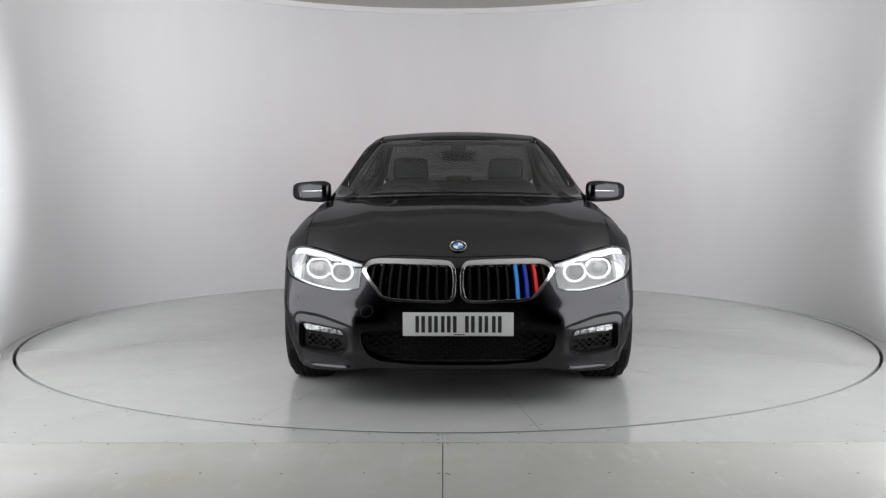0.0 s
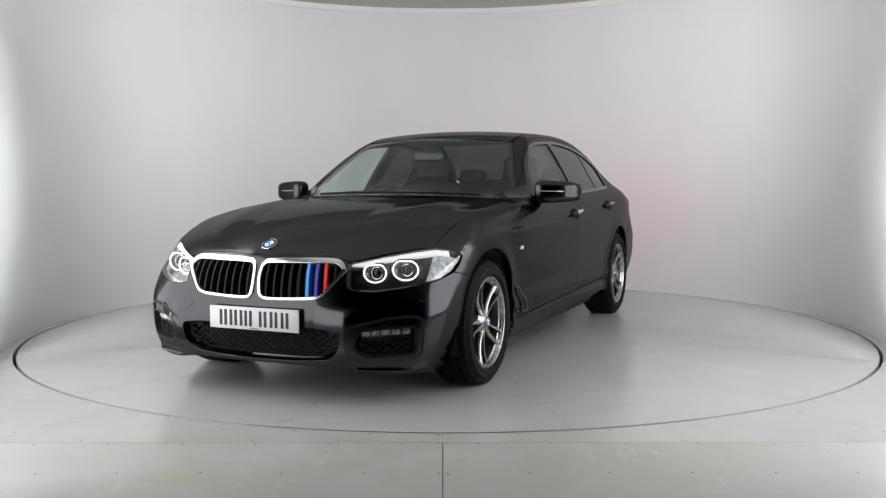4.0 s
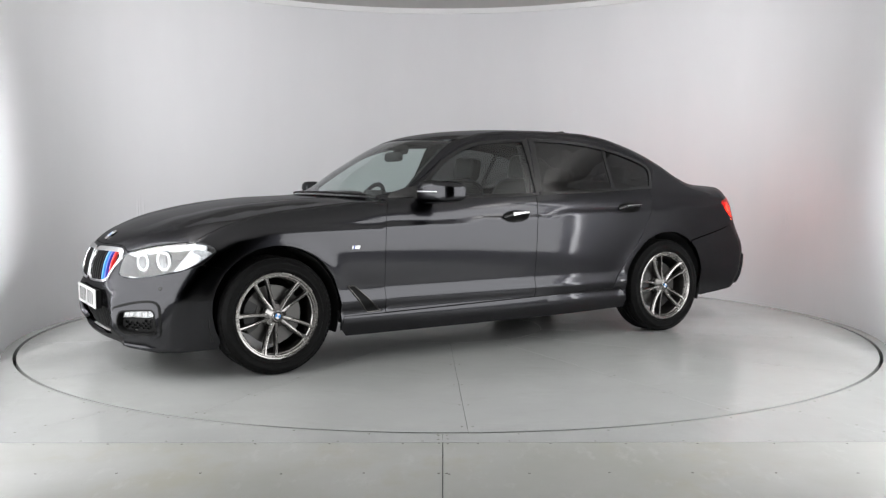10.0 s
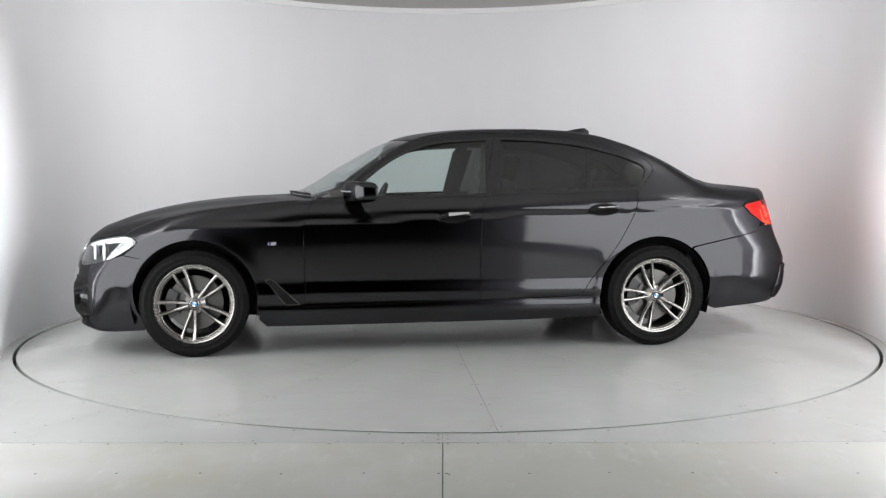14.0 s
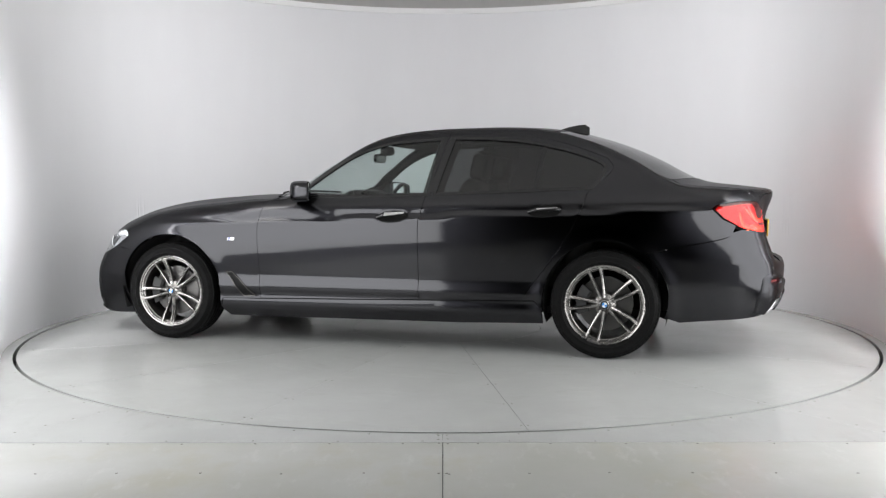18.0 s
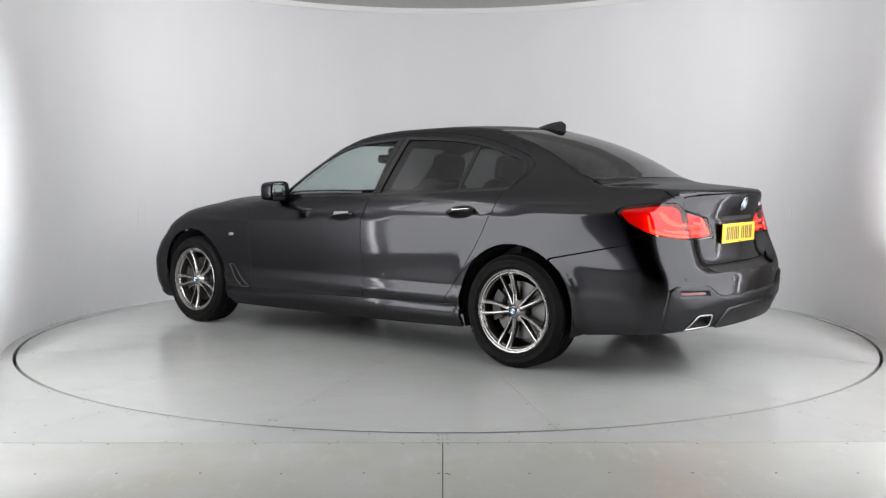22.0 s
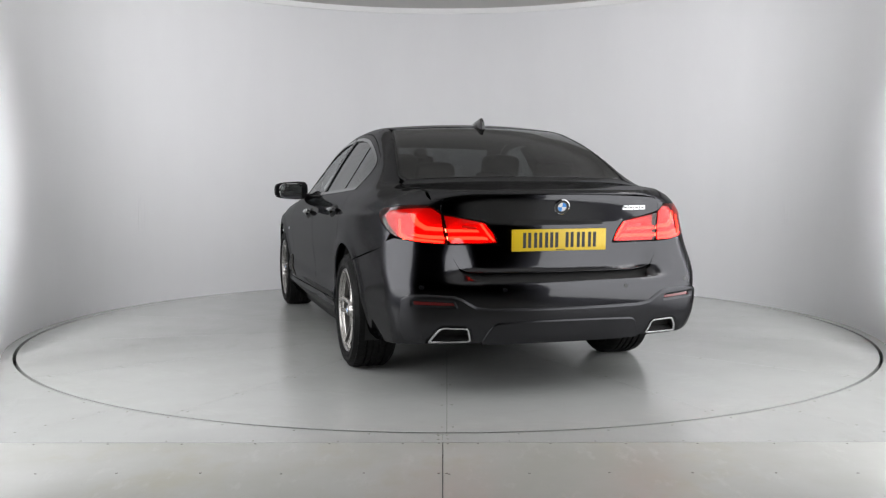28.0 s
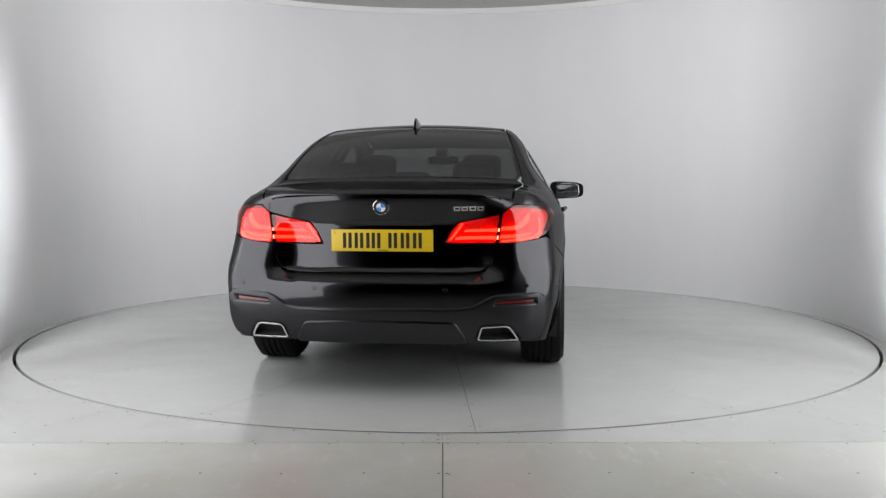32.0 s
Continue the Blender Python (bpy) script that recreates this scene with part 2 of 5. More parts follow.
def lacquer(name, flake, flake_rough, coat_rough, face_on=0.040, edge=0.30):
    """Metallic paint: a broad flake sheen under a clear coat whose slanting gloss is weak, as through a polarising filter."""
    m = bpy.data.materials.new(name)
    m.use_nodes = True
    nt = m.node_tree
    nt.nodes.remove(nt.nodes["Principled BSDF"])
    base, coat, mix, face, power, scale = (nt.nodes.new(k) for k in ("ShaderNodeBsdfGlossy", "ShaderNodeBsdfGlossy", "ShaderNodeMixShader", "ShaderNodeLayerWeight", "ShaderNodeMath", "ShaderNodeMath"))
    base.distribution = coat.distribution = "BECKMANN"
    base.inputs["Roughness"].default_value, coat.inputs["Roughness"].default_value = flake_rough, coat_rough
    coord = nt.nodes.new("ShaderNodeTexCoord")
    grain = node(m, "ShaderNodeTexNoise", Scale=700.0, Detail=2.0)
    ramp = nt.nodes.new("ShaderNodeValToRGB")
    for e, p, k in zip(ramp.color_ramp.elements, (0.35, 0.65), (0.85, 1.15)):
        e.position, e.color = p, (flake[0] * k, flake[1] * k, flake[2] * k, 1)
    face.inputs["Blend"].default_value = 0.5
    power.operation, scale.operation = "POWER", "MULTIPLY_ADD"
    power.inputs[1].default_value = 5.0
    scale.inputs[1].default_value, scale.inputs[2].default_value = edge, face_on
    link = nt.links.new
    link(coord.outputs["Object"], grain.inputs["Vector"])
    link(grain.outputs["Fac"], ramp.inputs["Fac"])
    link(ramp.outputs["Color"], base.inputs["Color"])
    link(face.outputs["Facing"], power.inputs[0])
    link(power.outputs[0], scale.inputs[0])
    link(scale.outputs[0], mix.inputs[0])
    link(base.outputs[0], mix.inputs[1])
    link(coat.outputs[0], mix.inputs[2])
    link(mix.outputs[0], nt.nodes["Material Output"].inputs[0])
    return m


M_PAINT = lacquer("metallic_car_paint", (0.022, 0.022, 0.0255), 0.29, 0.075, 0.041, 0.30)
M_SATIN = lacquer("satin_dark_grey_paint", (0.032, 0.032, 0.0355), 0.40, 0.2, 0.02)
M_BLACK = mat("gloss_black_trim", (0.006, 0.006, 0.007), 0.12)
M_PLASTIC = mat("matt_black_plastic", (0.005, 0.005, 0.005), 0.55, shine=0.15)
M_INNER = mat("black_inner_metal", (0.004, 0.004, 0.004), 0.8)
M_CHROME = mat("chrome", (0.58, 0.58, 0.59), 0.07, 1.0)
M_CHROME_SOFT = mat("brushed_chrome", (0.62, 0.62, 0.63), 0.14, 1.0)


def spl(*pts):
    """Smooth monotone curve through (x, y) points; straight beyond the ends."""
    p = np.array(sorted(pts), float)
    x, y = p[:, 0], p[:, 1]
    h = np.diff(x)
    s = np.diff(y) / h
    m = np.zeros(len(x))
    m[0], m[-1] = s[0], s[-1]
    for i in range(1, len(x) - 1):
        if s[i - 1] * s[i] > 0:
            w1, w2 = 2 * h[i] + h[i - 1], h[i] + 2 * h[i - 1]
            m[i] = (w1 + w2) / (w1 / s[i - 1] + w2 / s[i])

    def f(q):
        q = np.asarray(q, float)
        i = np.clip(np.searchsorted(x, q) - 1, 0, len(x) - 2)
        t = (q - x[i]) / h[i]
        tt = np.clip(t, 0, 1)
        v = (2 * tt**3 - 3 * tt**2 + 1) * y[i] + (tt**3 - 2 * tt**2 + tt) * h[i] * m[i] + (3 * tt**2 - 2 * tt**3) * y[i + 1] + (tt**3 - tt**2) * h[i] * m[i + 1]
        return v + np.where(t < 0, t * h[i] * m[0], 0) + np.where(t > 1, (t - 1) * h[i] * m[-1], 0)
    return f


def step(a, b, x):
    t = np.clip((x - a) / (b - a), 0, 1)
    return t * t * (3 - 2 * t)


def smax(a, b, k):
    h = np.maximum(k - np.abs(a - b), 0) / k
    return np.maximum(a, b) + h * h * k / 4


# lengthwise height of the body over the centre line: bonnet, windscreen, roof, rear window, boot
TOP = spl((2.5, 0.52), (2.32, 0.69), (2.23, 0.76), (2.1, 0.815), (1.9, 0.884), (1.55, 0.955), (1.19, 0.991), (0.96, 1.002), (0.88, 1.02), (0.55, 1.208), (0.22, 1.377),
          (0.07, 1.419), (-0.13, 1.447), (-0.41, 1.464), (-0.7, 1.468), (-1.0, 1.457), (-1.25, 1.426), (-1.45, 1.374), (-1.6, 1.322), (-1.8, 1.232), (-1.95, 1.15), (-2.03, 1.11), (-2.12, 1.083), (-2.3, 1.062), (-2.48, 1.04), (-2.6, 1.02))
BOW = spl((2.4, 0.30), (1.4, 0.33), (0.95, 0.41), (0.2, 0.34), (-0.4, 0.05), (-0.9, -0.12), (-1.3, -0.32), (-2.0, -0.36), (-2.2, -0.2), (-2.6, 0.0))
CROWN = spl((2.3, 0.02), (1.2, 0.05), (0.9, 0.04), (0.2, 0.07), (-0.6, 0.1), (-1.3, 0.06), (-2.1, 0.03), (-2.6, 0.05))
# half width by height
WIDTH = spl((0.12, 0.81), (0.17, 0.862), (0.20, 0.882), (0.235, 0.902), (0.27, 0.9145), (0.283, 0.9155), (0.30, 0.911), (0.33, 0.906), (0.35, 0.914), (0.385, 0.9225), (0.425, 0.914), (0.455, 0.909), (0.50, 0.9135), (0.56, 0.921), (0.64, 0.929), (0.74, 0.9345), (0.845, 0.9350),
            (0.858, 0.930), (0.88, 0.917), (0.915, 0.908), (0.96, 0.889), (1.0, 0.862), (1.1, 0.806), (1.2, 0.748), (1.3, 0.684), (1.37, 0.632), (1.45, 0.566), (1.6, 0.43))
WIDTH_ENDS = spl((0.12, 0.805), (0.2, 0.848), (0.27, 0.876), (0.33, 0.895), (0.40, 0.911), (0.45, 0.921), (0.55, 0.926), (0.62, 0.930), (0.72, 0.934))
PLAN = spl((2.5, 0.93), (2.1, 0.955), (1.5, 0.985), (0.6, 0.998), (-0.5, 1.0), (-1.5, 0.995), (-2.0, 0.968), (-2.5, 0.915))
CABIN = spl((1.0, 0.045), (0.6, 0.03), (0.1, 0.012), (-0.5, 0.0), (-1.1, 0.02), (-1.6, 0.075), (-2.0, 0.12), (-2.5, 0.15))
NOSE = spl((0.12, 2.20), (0.17, 2.265), (0.22, 2.30), (0.3, 2.312), (0.4, 2.315), (0.52, 2.316), (0.6, 2.305), (0.66, 2.285), (0.72, 2.25), (0.78, 2.2), (0.9, 2.05))
TAIL = spl((0.15, 2.42), (0.25, 2.50), (0.34, 2.555), (0.44, 2.585), (0.54, 2.59), (0.585, 2.578), (0.615, 2.52), (0.65, 2.485), (0.74, 2.47), (0.86, 2.468), (0.90, 2.479), (0.94, 2.493), (0.99, 2.509), (1.04, 2.515), (1.1, 2.515))
TAIL_CORNER = spl((0.15, 2.42), (0.25, 2.50), (0.33, 2.565), (0.40, 2.588), (0.54, 2.594), (0.66, 2.578), (0.8, 2.548), (0.92, 2.52), (1.04, 2.49))
NOSE_DROP = spl((0.15, 0.20), (0.3, 0.175), (0.45, 0.185), (0.6, 0.245), (0.8, 0.31))
TAIL_DROP = spl((0.2, 0.16), (0.55, 0.15), (0.75, 0.20), (1.05, 0.23))
WHEEL_X, ARCH_Z, ARCH_R = 1.4875, 0.345, 0.385


def side_y(x, z):
    lean = 0.033 * (x + 0.3) * step(0.42, 0.85, z)
    ends = step(1.15, 1.4, np.abs(x)) * step(0.72, 0.62, z)
    w = ((1 - ends) * WIDTH(z + lean) + ends * WIDTH_ENDS(np.minimum(z, 0.72))) * PLAN(x) * (1 - step(0.93, 1.2, z) * CABIN(x)) * (1 - 0.055 * step(-1.75, -2.4, x) * step(0.6, 0.9, z))
    for sx in (1, -1):
        d = np.hypot(x - sx * WHEEL_X, z - ARCH_Z) - ARCH_R
        w = w + 0.009 * np.exp(-(np.maximum(d, 0) / 0.055) ** 2) * step(0.95, 0.8, z) * step(0.12, 0.3, z)
    return w


def body(x, y, z):
    """Below zero inside the body's outer skin."""
    a = np.abs(y)
    top = z - (TOP(x + BOW(x) * a * a) - CROWN(x) * a * a)
    fold = np.sqrt((a - 0.60 + 0.16 * (x - 0.9)) ** 2 + 0.00012) / 0.15
    top = top - 0.013 * np.maximum(0, 1 - fold) * step(0.85, 1.2, x) * step(2.2, 1.9, x)
    cabin = step(1.05, 0.75, x) * step(-2.15, -1.9, x)
    f = smax(a - side_y(x, z), top * 0.93, 0.10 - 0.05 * cabin)
    front = x - (NOSE(z) - NOSE_DROP(z) * (a / 0.8) ** 2.6)
    corner = step(0.42, 0.68, a)
    rear = -x - ((1 - corner) * TAIL(z) + corner * TAIL_CORNER(z) - TAIL_DROP(z) * (a / 0.8) ** 2.3)
    ridge = 0.036 * np.maximum(0, 1 - np.sqrt((a - 0.50) ** 2 + 0.0003) / 0.17) * step(0.20, 0.27, z) * step(0.50, 0.42, z)
    ledge = 0.035 * np.exp(-((z - 0.178) / 0.02) ** 2) * step(0.42, 0.54, a) * step(0.9, 0.8, a)
    front = front - ridge - ledge
    f = smax(f, front, 0.06 + 0.06 * step(0.5, 0.8, a))
    return smax(f, rear, 0.035 + 0.10 * step(0.5, 0.8, a))


def cast(o, d, far=3.2, off=0.0):
    lo, hi = np.zeros(len(o)), np.full(len(o), far)
    for _ in range(36):
        mid = (lo + hi) / 2
        q = o + d * mid[:, None]
        inside = body(q[:, 0], q[:, 1], q[:, 2]) < 0
        lo, hi = np.where(inside, mid, lo), np.where(inside, hi, mid)
    q = o + d * hi[:, None]
    e = 1e-3
    n = np.stack([body(*(q + e * np.eye(3)[k]).T) - body(*(q - e * np.eye(3)[k]).T) for k in range(3)], -1)
    n /= np.linalg.norm(n, axis=1)[:, None]
    return q + n * (np.reshape(off, (-1, 1)) if np.ndim(off) else off), n


# views of the skin: points (u, v) seen from the side, from above, round the nose and round the tail
def from_side(uv, off=0.0):
    o = np.stack([uv[:, 0], np.zeros(len(uv)), uv[:, 1]], -1)
    return cast(o, np.tile((0.0, 1.0, 0.0), (len(uv), 1)), off=off)


def from_top(uv, off=0.0):
    o = np.stack([uv[:, 0], uv[:, 1], np.where(uv[:, 0] < -2.15, 0.99, 0.5)], -1)
    return cast(o, np.tile((0.0, 0.0, 1.0), (len(uv), 1)), off=off)


NOSE_X, TAIL_X = 1.2, -1.4


def from_nose(uv, off=0.0):
    o = np.stack([np.full(len(uv), NOSE_X), np.zeros(len(uv)), uv[:, 1]], -1)
    return cast(o, np.stack([np.cos(uv[:, 0]), np.sin(uv[:, 0]), np.zeros(len(uv))], -1), off=off)


def from_tail(uv, off=0.0):
    o = np.stack([np.full(len(uv), TAIL_X), np.zeros(len(uv)), uv[:, 1]], -1)
    return cast(o, np.stack([-np.cos(uv[:, 0]), np.sin(uv[:, 0]), np.zeros(len(uv))], -1), off=off)


def ny(y, z, x=None):
    """(angle, z) round the nose for the skin's place at y and z."""
    if x is None:
        x = cast(np.array([(0.9, y, z)]), np.array([(1.0, 0.0, 0.0)]))[0][0, 0]
    return (math.atan2(y, x - NOSE_X), z)


def ty(y, z, x=None):
    """The same round the tail."""
    if x is None:
        x = cast(np.array([(-1.3, y, z)]), np.array([(-1.0, 0.0, 0.0)]))[0][0, 0]
    return (math.atan2(y, TAIL_X - x), z)


def smooth_line(pts, n=8):
    """Catmull-Rom line through the points."""
    p = [np.array(q, float) for q in pts]
    p = [2 * p[0] - p[1]] + p + [2 * p[-1] - p[-2]]
    out = []
    for i in range(1, len(p) - 2):
        for k in range(n):
            t = k / n
            a, b, c, d = p[i - 1:i + 3]
            out.append(tuple(0.5 * (2 * b + (c - a) * t + (2 * a - 5 * b + 4 * c - d) * t * t + (3 * b - a - 3 * c + d) * t**3)))
    return out + [tuple(p[-2])]


def smooth_loop(pts, n=6):
    k = len(pts)
    out = smooth_line([pts[-1], *pts, pts[0], pts[1]], n)
    return out[n:n + n * k]


def rounded(pts, r, n=4):
    """Closed outline with rounded corners."""
    out = []
    for i, q in enumerate(pts):
        q, a, b = np.array(q, float), np.array(pts[i - 1], float), np.array(pts[(i + 1) % len(pts)], float)
        la, lb = np.linalg.norm(a - q), np.linalg.norm(b - q)
        p0, p1 = q + (a - q) / la * min(r, la * 0.45), q + (b - q) / lb * min(r, lb * 0.45)
        for k in range(n + 1):
            t = k / n
            out.append(tuple((1 - t) ** 2 * p0 + 2 * t * (1 - t) * q + t * t * p1))
    return out


def signed(poly):
    x, y = np.array(poly).T
    return 0.5 * np.sum(x * np.roll(y, -1) - np.roll(x, -1) * y)


def inset(poly, d):
    """Outline moved inwards by d."""
    p = np.array(poly, float)
    keep = np.linalg.norm(p - np.roll(p, 1, 0), axis=1) > 1e-5
    p = p[keep]
    if signed(p) < 0:
        p = p[::-1]
    e = np.roll(p, -1, 0) - p
    n = np.stack([-e[:, 1], e[:, 0]], -1) / np.linalg.norm(e, axis=1)[:, None]
    m = n + np.roll(n, 1, 0)
    m /= np.maximum(np.sum(m * np.roll(n, 1, 0), 1), 0.35)[:, None]
    return [tuple(q) for q in p + m * d]


def stroke(line, w):
    """Outline of a line w wide that tapers at both ends."""
    p = np.array(line, float)
    t = np.gradient(p, axis=0)
    n = np.stack([-t[:, 1], t[:, 0]], -1) / np.linalg.norm(t, axis=1)[:, None]
    k = np.minimum(1, 0.25 + 4 * np.minimum(np.linspace(0, 1, len(p)), np.linspace(1, 0, len(p))))[:, None] * w / 2
    return [tuple(q) for q in p + n * k] + [tuple(q) for q in (p - n * k)[::-1]]


def dense(poly, s):
    out = []
    for i, a in enumerate(poly):
        a, b = np.array(a), np.array(poly[(i + 1) % len(poly)])
        k = max(1, int(np.ceil(np.linalg.norm(b - a) / s)))
        out += [tuple(a + (b - a) * j / k) for j in range(k)]
    return out


def inside(poly, q):
    p = np.array(poly)
    a, b = p, np.roll(p, -1, 0)
    res = np.zeros(len(q), bool)
    for (x0, y0), (x1, y1) in zip(a, b):
        c = (y0 > q[:, 1]) != (y1 > q[:, 1])
        if c.any():
            res ^= c & (q[:, 0] < (x1 - x0) * (q[:, 1] - y0) / (y1 - y0 + 1e-12) + x0)
    return res


def skin(view, outline, holes=(), s=0.03, off=0.0, lip=0.012, gap=0.0022, soft=0.0015):
    """Verts, faces, normals of a piece of the skin within an outline, with its edges turned in by lip."""
    loops = [dense(inset(outline, gap), s)] + [dense(h, s) for h in holes]
    pts, edges = [], []
    for lp in loops:
        k = len(pts)
        pts += lp
        edges += [(k + i, k + (i + 1) % len(lp)) for i in range(len(lp))]
    edge_pts = np.array(pts)
    lo, hi = edge_pts.min(0), edge_pts.max(0)
    gx, gy = np.meshgrid(np.arange(lo[0] + s / 2, hi[0], s), np.arange(lo[1] + s / 2, hi[1], s))
    g = np.stack([gx.ravel(), gy.ravel()], -1)
    ok = inside(loops[0], g)
    for h in loops[1:]:
        ok &= ~inside(h, g)
    g = g[ok]
    if len(g):
        d = np.min(np.linalg.norm(g[:, None, :] - edge_pts[None], axis=2), axis=1)
        g = g[d > s * 0.55]
    allp = [Vector(p) for p in pts] + [Vector(p) for p in g]
    v2, _, f2, *_ = delaunay_2d_cdt(allp, edges, [], 0, 1e-7)
    v2 = np.array([tuple(v) for v in v2])
    f2 = np.array([tuple(f) for f in f2])
    c = v2[f2].mean(1)
    ok = inside(loops[0], c)
    for h in loops[1:]:
        ok &= ~inside(h, c)
    f2 = f2[ok]
    P, N = view(v2, off)
    tri = P[f2]
    if np.sum(np.cross(tri[:, 1] - tri[:, 0], tri[:, 2] - tri[:, 0]) * N[f2[:, 0]]) < 0:
        f2 = f2[:, ::-1]
    verts, faces, norms = [P], [f2], [N]
    count = len(P)
    if lip:
        used = {}
        for a, b, cc in f2:
            for e in ((a, b), (b, cc), (cc, a)):
                used[e] = 1
        rim = [e for e in used if (e[1], e[0]) not in used]
        ids = sorted({i for e in rim for i in e})
        at = {i: k for k, i in enumerate(ids)}
        out = np.zeros((len(ids), 3))
        for a, b in rim:
            t = np.cross(P[b] - P[a], N[a] + N[b])
            t /= np.linalg.norm(t) + 1e-12
            out[at[a]] += t
            out[at[b]] += t
        out /= np.linalg.norm(out, axis=1)[:, None] + 1e-12
        E, EN = P[ids], N[ids]
        r = min(soft, lip * 0.5)
        rows = [(E, (out + 2 * EN)), (E - EN * r + out * r * (0.4 if soft < 0.005 else 0.9), out + EN * (0.3 if soft < 0.005 else 1.0)), (E - EN * lip + out * r * (0.4 if soft < 0.005 else 1.0), out)]
        for ps, ns in rows:
            verts.append(ps)
            norms.append(ns / np.linalg.norm(ns, axis=1)[:, None])
        m = len(ids)
        extra = []
        for k in range(2):
            for a, b in rim:
                i, j = count + k * m + at[a], count + k * m + at[b]
                extra += [(j, i, i + m), (j, i + m, j + m)]
        faces.append(np.array(extra))
    return np.concatenate(verts), np.concatenate(faces), np.concatenate(norms)


def flipped(data):
    v, f, n = data
    k = np.array((1, -1, 1))
    return v * k, f[:, ::-1], n * k


def joined(*datas):
    vs, fs, ns, k = [], [], [], 0
    for v, f, n in datas:
        vs.append(v), fs.append(f + k), ns.append(n)
        k += len(v)
    return np.concatenate(vs), np.concatenate(fs), np.concatenate(ns)


SHIFT = np.array((OX, OY, 0.0))


def panel(name, data, material, parent=None, label=""):
    v, f, n = data
    ob = linked(name, mesh_of(name, v, f, n), material, parent or car, label)
    if parent is None:
        ob.location = SHIFT
    return ob


def pair(name, data, material, parents=(None, None), label=""):
    return [panel(name, d, material, p, label) for d, p in zip((data, flipped(data)), parents)]


# ---- lines on the body, seen from the side (x, z) ----
A_LINE = smooth_line([(0.807, 0.305), (0.812, 0.45), (0.816, 0.736), (0.797, 0.885), (0.762, 0.957), (0.735, 0.995)])
B_LINE = smooth_line([(-0.445, 1.409), (-0.40, 1.22), (-0.345, 1.01), (-0.318, 0.88), (-0.306, 0.80), (-0.304, 0.55), (-0.304, 0.328)])
C_LINE = smooth_line([(-0.975, 0.342), (-1.022, 0.42), (-1.17, 0.613), (-1.26, 0.752), (-1.341, 0.913), (-1.375, 1.02), (-1.42, 1.06), (-1.515, 1.165), (-1.48, 1.232)])
FRAME_F = smooth_line([(0.735, 0.995), (0.57, 1.042), (0.408, 1.143), (0.219, 1.268), (0.028, 1.35), (-0.215, 1.397), (-0.445, 1.409)])
FRAME_R = smooth_line([(-0.445, 1.409), (-0.714, 1.402), (-0.971, 1.379), (-1.234, 1.322), (-1.48, 1.232)])
GLASS_F = [(0.545, 0.992)] + smooth_line([(0.45, 1.075), (0.272, 1.208), (0.097, 1.294), (-0.095, 1.341), (-0.39, 1.36)]) + [(-0.352, 1.01), (0.1, 0.998)]
GLASS_R = [(-0.485, 1.366)] + smooth_line([(-0.723, 1.359), (-0.963, 1.335), (-1.191, 1.288), (-1.39, 1.224), (-1.462, 1.175), (-1.435, 1.105), (-1.395, 1.052)]) + [(-0.9, 1.03), (-0.405, 1.012)]


def arch(cx, r, a0, a1, n=26, z=ARCH_Z):
    """Points of a wheel arch from angle a0 to a1, degrees from the +x axis."""
    return [(cx + r * math.cos(radians(a0 + (a1 - a0) * i / n)), z + r * math.sin(radians(a0 + (a1 - a0) * i / n))) for i in range(n + 1)]


door_f = A_LINE + FRAME_F[1:] + B_LINE[1:]
door_r = FRAME_R + C_LINE[::-1][1:] + B_LINE[::-1][:-1]
def cup(x, z):
    return [(x + 0.105 * math.cos(a), z + 0.039 * math.sin(a) - 0.006 * math.cos(a)) for a in np.linspace(0, 2 * math.pi, 36, endpoint=False)]


HANDLE_F, HANDLE_R = (-0.137, 0.862), (-1.118, 0.903)
doors_f = pair("front_door", skin(from_side, door_f, [inset(GLASS_F, -0.004), cup(*HANDLE_F)]), M_PAINT, label="dark metallic front door")
doors_r = pair("rear_door", skin(from_side, door_r, [inset(GLASS_R, -0.004), cup(*HANDLE_R)]), M_PAINT, label="dark metallic rear door")

# bonnet and boot edges seen from above: half width at x
HOOD_Y = spl((2.1, 0.76), (1.95, 0.776), (1.8, 0.787), (1.5, 0.80), (1.2, 0.803), (0.9, 0.795), (0.7, 0.782))
HOOD_Z = spl((0.0, 0.722), (0.3, 0.728), (0.40, 0.718), (0.458, 0.700), (0.6, 0.73), (0.74, 0.756), (0.80, 0.762))
ROOF_Y = spl((0.5, 0.56), (0.2, 0.545), (-0.5, 0.535), (-1.3, 0.555))
BOOT_Y = spl((-1.8, 0.70), (-2.1, 0.675), (-2.35, 0.645), (-2.5, 0.62))


def height(x, y):
    return from_top(np.array([(x, y)]))[0][0, 2]


def cowl(y):
    return 0.955 - 0.41 * y * y


edge = from_nose(np.array([ny(y, float(HOOD_Z(abs(y)))) for y in np.linspace(-0.755, 0.755, 61)]))[0]
hood = [(p[0], p[1]) for p in edge] + [(x, float(HOOD_Y(x))) for x in np.linspace(1.93, 0.76, 22)] + [(cowl(y), y) for y in np.linspace(0.70, -0.70, 25)] + [(x, -float(HOOD_Y(x))) for x in np.linspace(0.76, 1.93, 22)]
panel("bonnet", skin(from_top, hood, s=0.035, gap=0.0014), M_PAINT, label="long dark metallic bonnet")

fend_top = [(x, height(x, float(HOOD_Y(x)))) for x in np.linspace(0.74, 1.925, 15)]
